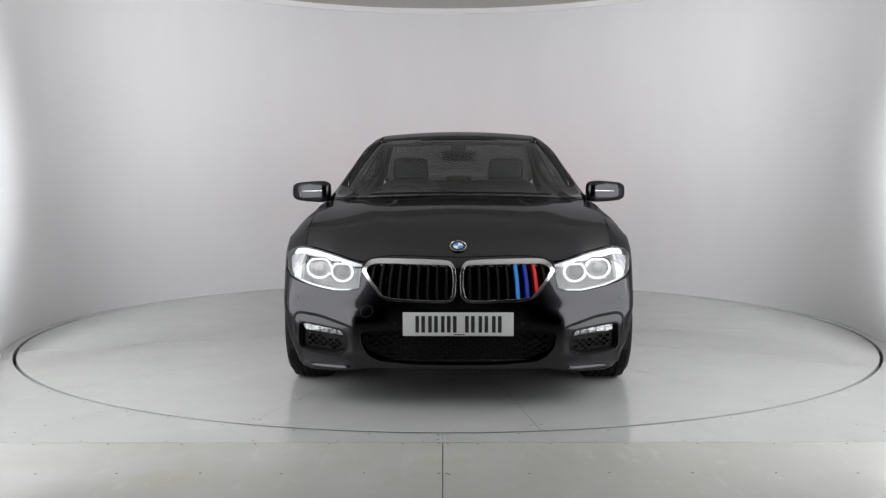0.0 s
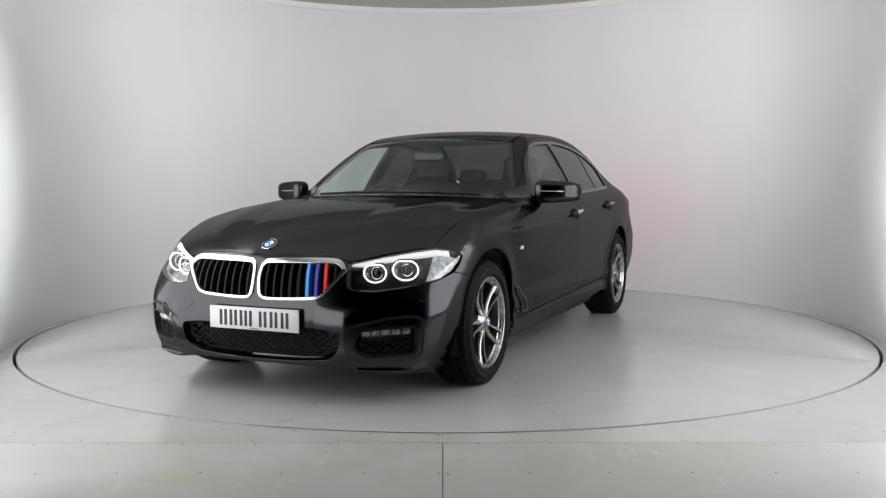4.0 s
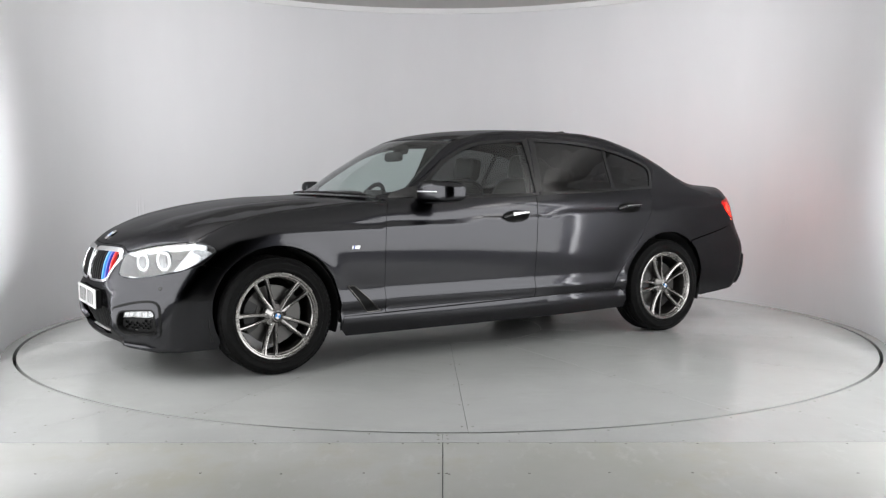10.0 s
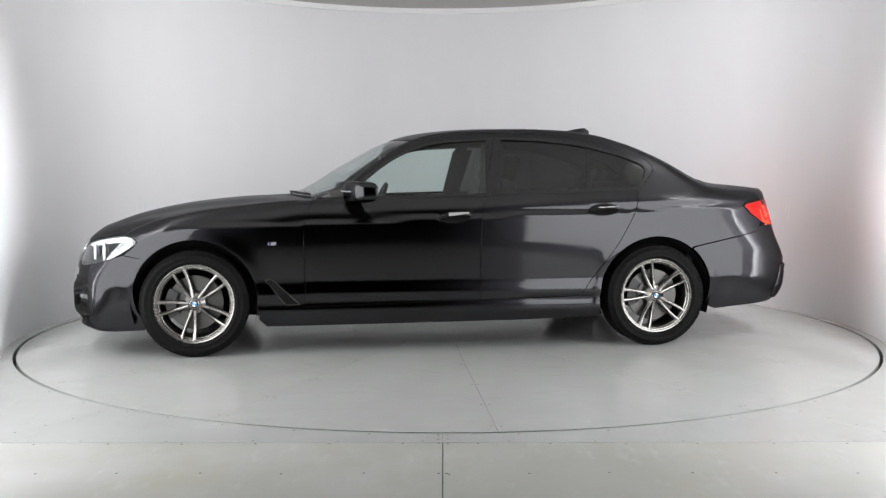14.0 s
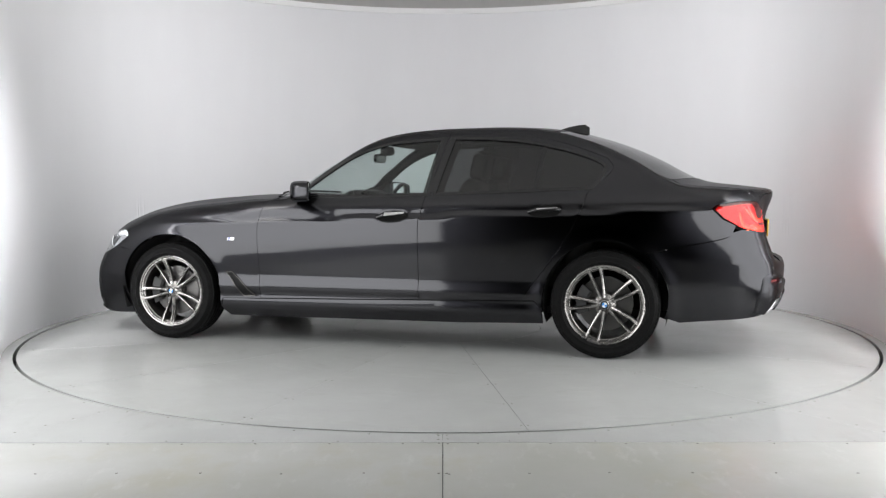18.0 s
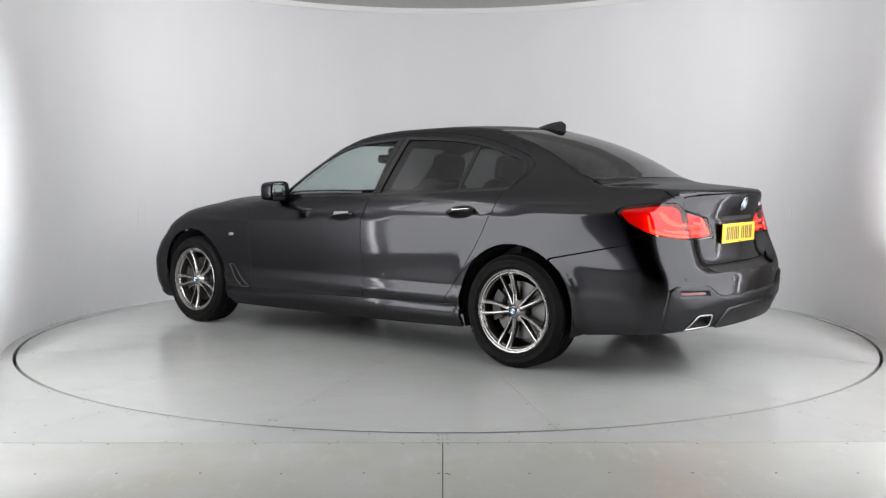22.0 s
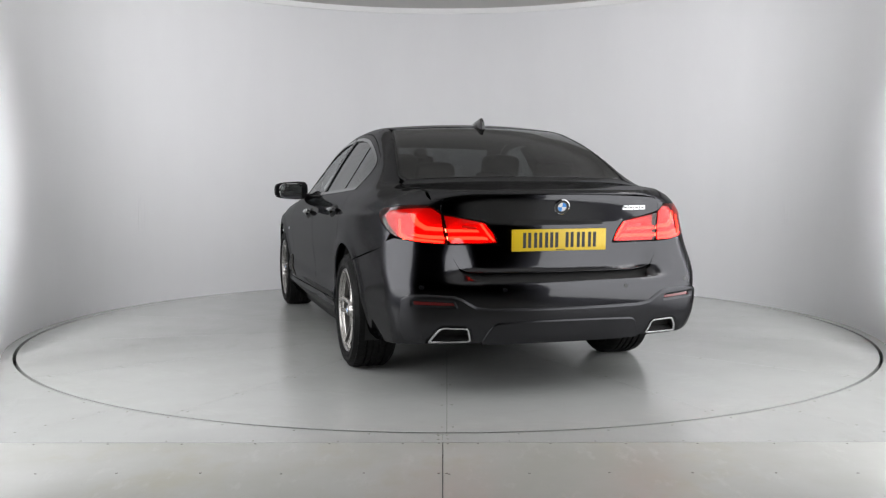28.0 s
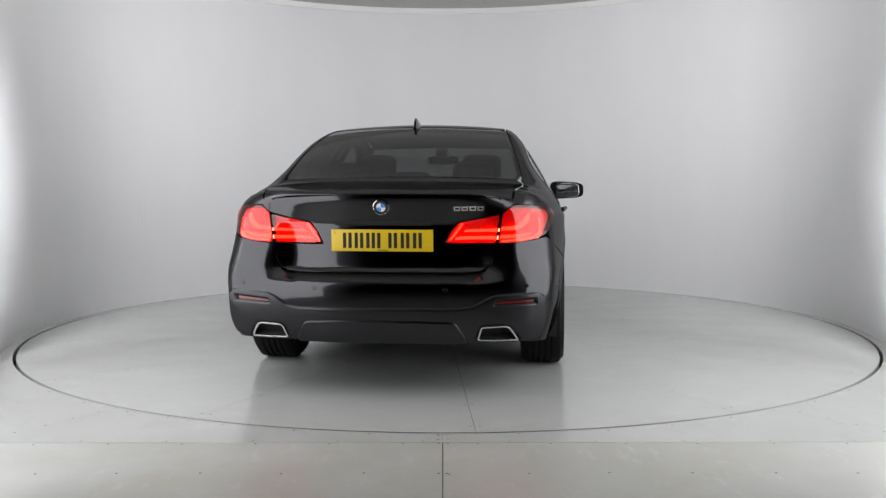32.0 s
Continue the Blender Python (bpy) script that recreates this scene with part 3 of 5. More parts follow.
fender = fend_top + [(1.945, 0.7595), (1.88, 0.7515), (1.834, 0.733), (1.819, 0.715), (1.86, 0.672), (1.905, 0.639), (1.805, 0.617)] + arch(WHEEL_X, ARCH_R, 40, 181) + [(1.10, 0.232), (1.085, 0.30), (0.807, 0.305)] + A_LINE[1:]
pair("front_wing", skin(from_side, fender, gap=0.0008), M_PAINT)

roof = [(x, float(ROOF_Y(x))) for x in np.linspace(0.075, -1.09, 24)] + [(-1.22 + 0.33 * y * y + 0.0, y) for y in np.linspace(0.50, -0.50, 17)] + [(x, -float(ROOF_Y(x))) for x in np.linspace(-1.09, 0.075, 24)] + [(0.205 - 0.35 * y * y, y) for y in np.linspace(-0.50, 0.50, 17)]
panel("roof", skin(from_top, roof, s=0.04), M_PAINT, label="dark roof panel")

def ws_y(x):
    return 0.545 + (x - 0.12) * 0.41

windscreen = [(cowl(y) - 0.03, y) for y in np.linspace(-0.765, 0.765, 25)] + [(x, ws_y(x)) for x in np.linspace(0.655, 0.12, 12)] + [(0.215 - 0.35 * y * y, y) for y in np.linspace(0.50, -0.50, 17)] + [(x, -ws_y(x)) for x in np.linspace(0.12, 0.655, 12)]

def rw_y(x):
    return 0.545 + (-1.12 - x) * 0.19

rear_glass = [(-1.23 + 0.33 * y * y, y) for y in np.linspace(-0.51, 0.51, 17)] + [(x, rw_y(x)) for x in np.linspace(-1.17, -1.8, 12)] + [(-2.02 + 0.36 * y * y, y) for y in np.linspace(0.65, -0.65, 21)] + [(x, -rw_y(x)) for x in np.linspace(-1.8, -1.17, 12)]

# side frame: A pillar and cant rail between door frames and roof
rail_top = [(x, height(x, ws_y(x))) for x in np.linspace(0.665, 0.12, 12)] + [(x, height(x, float(ROOF_Y(x)))) for x in np.linspace(0.06, -1.1, 20)] + [(x, height(x, rw_y(x))) for x in np.linspace(-1.16, -1.36, 5)]
rail = rail_top + FRAME_R[::-1] + FRAME_F[::-1][1:]
pair("side_rail", skin(from_side, rail, s=0.02), M_PAINT)

# rear quarter: from the rear door to lamp and bumper seam
quarter_top = [(x, height(x, rw_y(x))) for x in np.linspace(-1.36, -1.82, 8)] + [(x, height(x, float(BOOT_Y(x)))) for x in np.linspace(-1.9, -2.36, 8)]
SEAM_R = smooth_line([(-1.735, 0.655), (-1.99, 0.706), (-2.196, 0.751), (-2.235, 0.79)])
TAIL_SIDE = [(-2.36, 0.966), (-2.25, 0.963), (-2.136, 0.945), (-2.108, 0.922), (-2.168, 0.862), (-2.25, 0.822)]
quarter = quarter_top + TAIL_SIDE + SEAM_R[::-1] + arch(-WHEEL_X, ARCH_R, 128, 0, z=0.34)[:-1] + [(-1.10, 0.30), (-1.05, 0.345), (-0.975, 0.342)] + C_LINE[1:]
pair("rear_quarter", skin(from_side, quarter), M_PAINT)

# sill along the bottom
sill = [(1.098, 0.225), (1.083, 0.30), (0.807, 0.302), (-0.304, 0.325), (-0.97, 0.34), (-1.05, 0.342), (-1.10, 0.30), (-1.108, 0.20), (-0.6, 0.185), (0.5, 0.178), (1.05, 0.175)]
pair("sill", skin(from_side, sill, lip=0.02), M_PAINT, label="dark side skirt below the doors")

# boot lid: top and rear face
boot_top = [(-2.035 + 0.36 * y * y, y) for y in np.linspace(-0.655, 0.655, 21)] + [(x, float(BOOT_Y(x))) for x in np.linspace(-1.93, -2.36, 9)] + [(q[0] + 0.002, q[1]) for q in from_tail(np.array([ty(y, 1.016 - 0.02 * (y / 0.6) ** 2) for y in np.linspace(0.59, -0.59, 21)]))[0]] + [(x, -float(BOOT_Y(x))) for x in np.linspace(-2.36, -1.93, 9)]
BOOT_SIDE = [(0.604, 0.985), (0.604, 0.93), (0.50, 0.905), (0.38, 0.881), (0.338, 0.83), (0.308, 0.772), (0.312, 0.762), (0.40, 0.762), (0.574, 0.765), (0.558, 0.70), (0.53, 0.652), (0.49, 0.634)]
boot_rear = [ty(y, z) for y, z in BOOT_SIDE] + [ty(y, 0.627) for y in np.linspace(0.42, -0.42, 9)] + [ty(-y, z) for y, z in BOOT_SIDE[::-1]] + [ty(y, 1.015 - 0.02 * (y / 0.6) ** 2) for y in np.linspace(-0.57, 0.57, 15)]
T_IN = [ty(0.598, 0.920), ty(0.50, 0.898), ty(0.385, 0.875), ty(0.345, 0.83), ty(0.318, 0.772), ty(0.40, 0.768), ty(0.572, 0.772)]
boot = joined(skin(from_top, boot_top, s=0.03, lip=0.004, gap=-0.001), skin(from_tail, boot_rear, s=0.02, lip=0.01, gap=-0.0005))
panel("boot_lid", boot, M_PAINT, label="dark boot lid with a lip spoiler")

# corner of the quarter over the tail lamp
corner_x = -2.355
hc = height(corner_x, float(BOOT_Y(corner_x)))
flank = [(float(from_side(np.array([(corner_x, z)]))[0][0, 1]), z) for z in np.linspace(0.968, hc - 0.006, 6)]
edge_in = [(0.592 + (float(BOOT_Y(corner_x)) - 0.592) * t, t) for t in np.linspace(0.9, 0.0, 6)]
lid_x = float(from_tail(np.array([ty(0.59, 0.9967)]))[0][0, 0])
rim_top = []
for y, t in edge_in:
    x = lid_x + (corner_x - lid_x) * t
    rim_top.append(ty(y, height(x + 0.003, y) - 0.001, x))
corner = [ty(0.607, 0.93), ty(0.655, 0.967), ty(0.72, 0.970)] + [ty(y, z, corner_x) for y, z in flank] + rim_top + [ty(0.607, 0.97)]
pair("quarter_corner", skin(from_tail, corner, s=0.02, lip=0.01, gap=0.0005), M_PAINT)

# rear bumper
lower = [ty(0.905, 0.255, -1.877)] + [ty(0.87, 0.228, -1.95), ty(0.79, 0.262, -2.30), ty(0.70, 0.272), ty(0.45, 0.275), ty(0.3, 0.272)]
half = [ty(0.42, 0.588), ty(0.47, 0.594), ty(0.524, 0.637), ty(0.556, 0.70), ty(0.57, 0.768), ty(0.68, 0.778), ty(0.77, 0.79, -2.36), ty(0.815, 0.80, -2.28), ty(0.845, 0.785, -2.235)]
seam = [ty(0.87, z, x) for x, z in SEAM_R[::-1]]
archp = [ty(0.905, z, x) for x, z in arch(-WHEEL_X, ARCH_R, 128, 192, 14, 0.34)]
left = half + seam + archp + lower
rear_bumper = left + [(-u, v) for u, v in left[::-1]]
EXH = [(0.695, 0.287), (0.640, 0.374), (0.50, 0.368), (0.474, 0.290)]
REFL = [(0.775, 0.508), (0.575, 0.497), (0.56, 0.463), (0.775, 0.47)]
holes = []
for k in (1, -1):
    holes += [rounded([ty(k * y, z) for y, z in EXH], 0.02), rounded([ty(k * y, z) for y, z in REFL], 0.01)]
panel("rear_bumper", skin(from_tail, rear_bumper, holes, s=0.025, lip=0.02), M_PAINT, label="dark sporty rear bumper")

# front bumper with its openings
KIDNEY = [(0.016, 0.545), (0.0105, 0.60), (0.014, 0.66), (0.030, 0.692), (0.07, 0.704), (0.22, 0.709), (0.37, 0.7095), (0.425, 0.698), (0.457, 0.660), (0.450, 0.640), (0.42, 0.602), (0.372, 0.543), (0.345, 0.527), (0.297, 0.518), (0.18, 0.513), (0.07, 0.511), (0.032, 0.522)]
KIDNEY_IN = [(0.030, 0.548), (0.023, 0.60), (0.026, 0.655), (0.040, 0.678), (0.075, 0.684), (0.22, 0.687), (0.37, 0.688), (0.410, 0.682), (0.437, 0.662), (0.430, 0.640), (0.402, 0.598), (0.361, 0.547), (0.335, 0.535), (0.289, 0.529), (0.18, 0.524), (0.075, 0.522), (0.042, 0.529)]
FOG = [(0.785, 0.400), (0.70, 0.393), (0.56, 0.378), (0.542, 0.355), (0.522, 0.29), (0.57, 0.248), (0.62, 0.247), (0.785, 0.262)]
INTAKE = [(0.0, 0.385), (0.35, 0.380), (0.47, 0.37), (0.455, 0.29), (0.40, 0.228), (0.2, 0.212), (0.0, 0.21)]
LAMP_LOW = [(0.47, 0.60), (0.474, 0.574), (0.53, 0.56), (0.60, 0.557), (0.72, 0.575), (0.83, 0.60)]
low = [ny(0.92, 0.16, 1.883), ny(0.85, 0.155, 2.0), ny(0.75, 0.152, 2.12), ny(0.6, 0.162), ny(0.42, 0.185), ny(0.3, 0.19)]
half = [ny(y, float(HOOD_Z(y))) for y in (0.0, 0.1, 0.2, 0.3, 0.35, 0.40, 0.44, 0.458)] + [ny(0.464, 0.65)] + [ny(y, z) for y, z in LAMP_LOW] + [ny(0.875, 0.638, 1.905), ny(0.89, 0.62, 1.806)]
archp = [ny(0.915, z, x) for x, z in arch(WHEEL_X, ARCH_R, 43, -20, 16)]
left = half + archp + low
front_bumper = left + [(-u, v) for u, v in left[::-1][:-1]]
kid = [inset(smooth_loop([ny(k * y, z) for y, z in KIDNEY], 4), 0.005) for k in (1, -1)]
fog = [rounded([ny(k * y, z) for y, z in FOG], 0.025) for k in (1, -1)]
intake = rounded([ny(y, z) for y, z in INTAKE] + [ny(-y, z) for y, z in INTAKE[::-1][1:-1]], 0.03)
panel("front_bumper", skin(from_nose, front_bumper, [*kid, *fog, intake], s=0.022, lip=0.03), M_PAINT, label="dark sporty front bumper")

# ---- glass ----
def glass(name, tint, gloss=1.0, face_on=0.05):
    m = bpy.data.materials.new(name)
    m.use_nodes = True
    nt = m.node_tree
    nt.nodes.remove(nt.nodes["Principled BSDF"])
    clear, shine, mix, face = (nt.nodes.new(k) for k in ("ShaderNodeBsdfTransparent", "ShaderNodeBsdfGlossy", "ShaderNodeMixShader", "ShaderNodeLayerWeight"))
    clear.inputs[0].default_value = (*tint, 1)
    shine.inputs["Roughness"].default_value = 0.01
    shine.inputs["Color"].default_value = (gloss, gloss, gloss, 1)
    face.inputs["Blend"].default_value = 0.5
    power, scale = nt.nodes.new("ShaderNodeMath"), nt.nodes.new("ShaderNodeMath")
    power.operation, scale.operation = "POWER", "MULTIPLY_ADD"
    power.inputs[1].default_value = 5.0
    scale.inputs[1].default_value, scale.inputs[2].default_value = 0.6, face_on
    link = nt.links.new
    link(face.outputs["Facing"], power.inputs[0])
    link(power.outputs[0], scale.inputs[0])
    link(scale.outputs[0], mix.inputs[0])
    link(clear.outputs[0], mix.inputs[1])
    link(shine.outputs[0], mix.inputs[2])
    link(mix.outputs[0], nt.nodes["Material Output"].inputs[0])
    return m


M_SCREEN = glass("windscreen_glass", (0.72, 0.78, 0.77))
M_WINDOW = glass("green_tinted_glass", (0.80, 0.88, 0.86))
M_PRIVACY = glass("dark_privacy_glass", (0.09, 0.09, 0.094))
M_LENS = glass("clear_lamp_cover", (0.93, 0.94, 0.95), 1.0, 0.10)
M_RED_LENS = glass("red_lamp_cover", (0.88, 0.11, 0.09))
M_LED = mat("white_daytime_light", (0.9, 0.9, 0.9), 0.3, emit=(0.95, 0.97, 1.0), glow=1.1)
M_LED_SOFT = mat("white_lit_light_guide", (0.85, 0.86, 0.88), 0.35, emit=(0.95, 0.97, 1.0), glow=0.5)
M_REFLECTOR = mat("silver_reflector", (0.7, 0.7, 0.71), 0.32, 0.85)
M_LAMPBACK = mat("grey_lamp_housing", (0.07, 0.07, 0.073), 0.3, 0.5)
# faint glow and light-dark streaks stand in for light on the reflector's ribs
M_LAMPSIDE = mat("glowing_streaked_reflector", (0.62, 0.63, 0.65), 0.35, 0.5, emit=(0.95, 0.97, 1.0), glow=0.06)
vary(M_LAMPSIDE, 55, (0.2, 0.205, 0.21), (0.75, 0.76, 0.78), 2, stretch=(1, 1, 0.08))
M_BOWL = mat("dark_chrome_lamp_bowl", (0.16, 0.16, 0.165), 0.28, 0.85)
M_RED_GLOW = mat("red_light_guide", (0.8, 0.03, 0.02), 0.3, emit=(1.0, 0.14, 0.07), glow=8.0)
M_FOGCELL = mat("clear_fog_reflector", (0.72, 0.73, 0.75), 0.3, 0.35)
vary(M_FOGCELL, 70, (0.06, 0.06, 0.065), (0.75, 0.76, 0.78), 2)
M_RED_DIM = mat("dim_red_lamp_body", (0.45, 0.02, 0.02), 0.3, emit=(1.0, 0.05, 0.05), glow=0.25)
M_RED_PLAIN = mat("red_reflector", (0.13, 0.005, 0.007), 0.2, coat=0.3)
M_RUBBER = mat("tyre_rubber", (0.0045, 0.0045, 0.0045), 0.6, shine=0.12)
vary(M_RUBBER, 40, 0.5, 0.75, 4, "Roughness")
M_RIMFACE = mat("machined_alloy", (0.36, 0.348, 0.335), 0.24, 0.95)
vary(M_RIMFACE, 9, 0.23, 0.3, 3, "Roughness")
M_RIMDARK = mat("grey_alloy_paint", (0.075, 0.072, 0.068), 0.3, 0.85)
M_DISC = mat("brake_steel", (0.13, 0.127, 0.123), 0.4, 1.0)
M_CALIPER = mat("grey_brake_caliper", (0.06, 0.06, 0.06), 0.5, 0.5)
M_LEATHER = mat("black_leather", (0.016, 0.016, 0.017), 0.5)
bump(M_LEATHER, 180, 0.15, 0.001)
M_LINING = mat("dark_cloth_lining", (0.022, 0.022, 0.023), 0.9, shine=0.2)
M_BLUE, M_NAVY = mat("light_blue", (0.05, 0.28, 0.72), 0.35), mat("dark_blue", (0.02, 0.04, 0.35), 0.35)
M_RED, M_WHITE = mat("red", (0.6, 0.02, 0.02), 0.35), mat("white", (0.8, 0.8, 0.8), 0.4)
M_PLATE_W, M_PLATE_Y = mat("white_plate", (0.58, 0.58, 0.58), 0.35), mat("yellow_plate", (0.70, 0.48, 0.012), 0.35)
M_MIRROR = mat("mirror_silver", (0.75, 0.77, 0.78), 0.02, 1.0)
M_INK = mat("black_ink", (0.012, 0.012, 0.012), 0.5)

panel("windscreen", skin(from_top, windscreen, s=0.04, off=-0.003, lip=0.004), M_SCREEN, label="grey-green tinted windscreen")
panel("rear_window", skin(from_top, rear_glass, s=0.04, off=-0.003, lip=0.004), M_PRIVACY, label="dark privacy glass rear window")
pair("front_window", skin(from_side, inset(GLASS_F, -0.006), off=-0.006, lip=0.003, gap=0), M_WINDOW, doors_f, "clear green-tinted door glass")
DIVIDE = [(-1.098, 1.32), (-1.072, 1.325), (-1.024, 1.015), (-1.05, 1.014)]
rear_pane = inset(GLASS_R, -0.006)
pair("rear_pane", skin(from_side, rear_pane, off=-0.006, lip=0.003, gap=0), M_PRIVACY, doors_r, "dark privacy glass")
pair("window_divider", skin(from_side, DIVIDE, off=-0.002, lip=0.01, s=0.02, gap=0), M_BLACK, doors_r)
# gloss black trim round the side windows, and the belt strip
pair("window_trim", skin(from_side, inset(GLASS_F, -0.016), [inset(GLASS_F, 0.002)], s=0.015, off=0.003, lip=0.006, gap=0), M_BLACK, doors_f)
pair("window_trim", skin(from_side, inset(GLASS_R, -0.016), [inset(GLASS_R, 0.002)], s=0.015, off=0.003, lip=0.006, gap=0), M_BLACK, doors_r)
pair("pillar_cover", skin(from_side, [(-0.392, 1.362), (-0.440, 1.385), (-0.395, 1.2), (-0.349, 1.015), (-0.352, 1.012)], s=0.02, off=0.002, lip=0.004, gap=0), M_BLACK, doors_f)
pair("pillar_cover", skin(from_side, [(-0.484, 1.362), (-0.452, 1.385), (-0.405, 1.2), (-0.356, 1.018), (-0.404, 1.014)], s=0.02, off=0.002, lip=0.004, gap=0), M_BLACK, doors_r)
pair("mirror_sail", skin(from_side, [(0.70, 0.985), (0.555, 0.99), (0.475, 1.068), (0.57, 1.045), (0.65, 1.015)], s=0.02, off=0.002, lip=0.004, gap=0), M_BLACK, doors_f)
# black band round the windscreen's edge
frit = skin(from_top, inset(windscreen, -0.010), [inset(windscreen, 0.022)], s=0.03, off=-0.008, lip=0, gap=0)
panel("windscreen_edge", frit, M_INK)
panel("rear_window_edge", skin(from_top, inset(rear_glass, -0.010), [inset(rear_glass, 0.016)], s=0.03, off=-0.008, lip=0, gap=0), M_INK)

# ---- inner shells: keep gaps and openings dark ----
inner_low = [(0.80, 0.30), (0.79, 0.97), (-1.33, 1.0), (-1.2, 0.70), (-0.98, 0.33)]
pair("door_card", skin(from_side, inner_low, s=0.06, off=-0.06, lip=0), M_LINING)
panel("roof_lining", skin(from_top, inset(roof, 0.01), s=0.06, off=-0.035, lip=0), M_LINING)
pair("pillar_lining", skin(from_side, inset(rail, 0.004), s=0.03, off=-0.03, lip=0, gap=0), M_LINING)
pair("pillar_lining", skin(from_side, [(-0.36, 1.36), (-0.52, 1.37), (-0.44, 1.0), (-0.30, 1.0)], s=0.04, off=-0.04, lip=0), M_LINING)
pair("quarter_inner", skin(from_side, inset(quarter, 0.03), s=0.05, off=-0.025, lip=0), M_INNER)
pair("wing_inner", skin(from_side, inset(fender, 0.03), s=0.05, off=-0.025, lip=0), M_INNER)
pair("sill_inner", skin(from_side, [(1.09, 0.2), (1.09, 0.32), (-1.1, 0.36), (-1.1, 0.2)], s=0.08, off=-0.02, lip=0), M_INNER)
panel("bonnet_inner", skin(from_top, inset(hood, 0.02), s=0.07, off=-0.025, lip=0), M_INNER)
panel("scuttle", skin(from_top, [(cowl(y) + 0.03, y) for y in np.linspace(-0.70, 0.70, 17)] + [(cowl(y) - 0.06, y) for y in np.linspace(0.70, -0.70, 17)], s=0.03, off=-0.028, lip=0), M_PLASTIC)
panel("underbody", (lambda v: (np.array(v, float), np.array([(0, 1, 2), (0, 2, 3)]), np.array([(0, 0, -1.0)] * 4)))([(2.08, -0.6, 0.2), (2.08, 0.6, 0.2), (-2.38, 0.6, 0.28), (-2.38, -0.6, 0.28)]), M_INNER)
panel("rear_bumper_inner", skin(from_tail, inset(rear_bumper, 0.02), s=0.06, off=-0.03, lip=0), M_INNER)
panel("boot_seal", skin(from_tail, [ty(y, 0.57) for y in np.linspace(-0.555, 0.555, 11)] + [ty(y, 0.73) for y in np.linspace(0.555, -0.555, 11)], s=0.03, off=-0.028, lip=0), M_INNER)
panel("boot_inner", skin(from_tail, inset(boot_rear, 0.02), s=0.06, off=-0.03, lip=0), M_INNER)


def placed(name, bm, material, parent=None, label="", at=(0, 0, 0), turn=(0, 0, 0), smooth=40):
    """A part in the car's own space."""
    ob = part(name, bm, material, parent or car, label, smooth)
    ob.matrix_basis = Matrix.Translation(SHIFT if parent is None else (0, 0, 0)) @ pose(*at, *turn)
    return ob


def both_sides(name, build, material, parents=(None, None), label="", at=(0, 0, 0), turn=(0, 0, 0)):
    made = []
    for k, p in zip((1, -1), parents):
        bm = build()
        for v in bm.verts:
            q = pose(*at, *turn) @ v.co
            v.co = (q.x, k * q.y, q.z)
        made.append(placed(name, bm, material, p, label))
    return made


def tube(path, r, n=8, closed=False):
    bm = bmesh.new()
    P = [Vector(p) for p in path]
    rows = []
    for i, p in enumerate(P):
        a = P[i - 1] if (closed or i) else p
        b = P[(i + 1) % len(P)] if (closed or i < len(P) - 1) else p
        t = (b - a).normalized()
        u = t.orthogonal().normalized() if not rows else (rows_u - t * rows_u.dot(t)).normalized()
        rows_u = u
        w = t.cross(u)
        rows.append([bm.verts.new(p + (u * math.cos(2 * math.pi * k / n) + w * math.sin(2 * math.pi * k / n)) * r) for k in range(n)])
    for i in range(len(rows) if closed else len(rows) - 1):
        a, b = rows[i], rows[(i + 1) % len(rows)]
        for k in range(n):
            bm.faces.new((a[k], a[(k + 1) % n], b[(k + 1) % n], b[k]))
    if not closed:
        bm.faces.new(rows[0][::-1])
        bm.faces.new(rows[-1])
    return bm


def blob(sx, sy, sz, power=4.0, n=20, m=12):
    """A rounded block (superellipsoid)."""
    bm = bmesh.new()

    def c(t, e):
        v = math.cos(t)
        return math.copysign(abs(v) ** e, v)

    def s(t, e):
        v = math.sin(t)
        return math.copysign(abs(v) ** e, v)
    e = 2 / power
    rows = []
    for i in range(1, m):
        a = -math.pi / 2 + math.pi * i / m
        rows.append([bm.verts.new((sx * c(a, e) * c(2 * math.pi * k / n, e), sy * c(a, e) * s(2 * math.pi * k / n, e), sz * s(a, e))) for k in range(n)])
    lo, hi = bm.verts.new((0, 0, -sz)), bm.verts.new((0, 0, sz))
    for p, q in zip(rows, rows[1:]):
        for k in range(n):
            bm.faces.new((p[k], p[(k + 1) % n], q[(k + 1) % n], q[k]))
    for k in range(n):
        bm.faces.new((lo, rows[0][(k + 1) % n], rows[0][k]))
        bm.faces.new((hi, rows[-1][k], rows[-1][(k + 1) % n]))
    return bm


def disc(r, h, n=32, bevel=0.0):
    return sweep_ring([(0.0001, h), (r - bevel, h), (r, h - bevel), (r, 0), (0.0001, 0)], n)


# wheel wells
def well():
    return sweep_ring([(0.3845, 0.0), (0.3845, -0.30), (0.02, -0.32)], 40, radians(-20), radians(200))


for x in (WHEEL_X, -WHEEL_X):
    both_sides("wheel_liner", well, M_INNER, at=(x, 0.885, 0.34), turn=(90, 0, 180))

# ---- wheels ----
TYRE_R, RIM_R, TYRE_W = 0.334, 0.240, 0.235


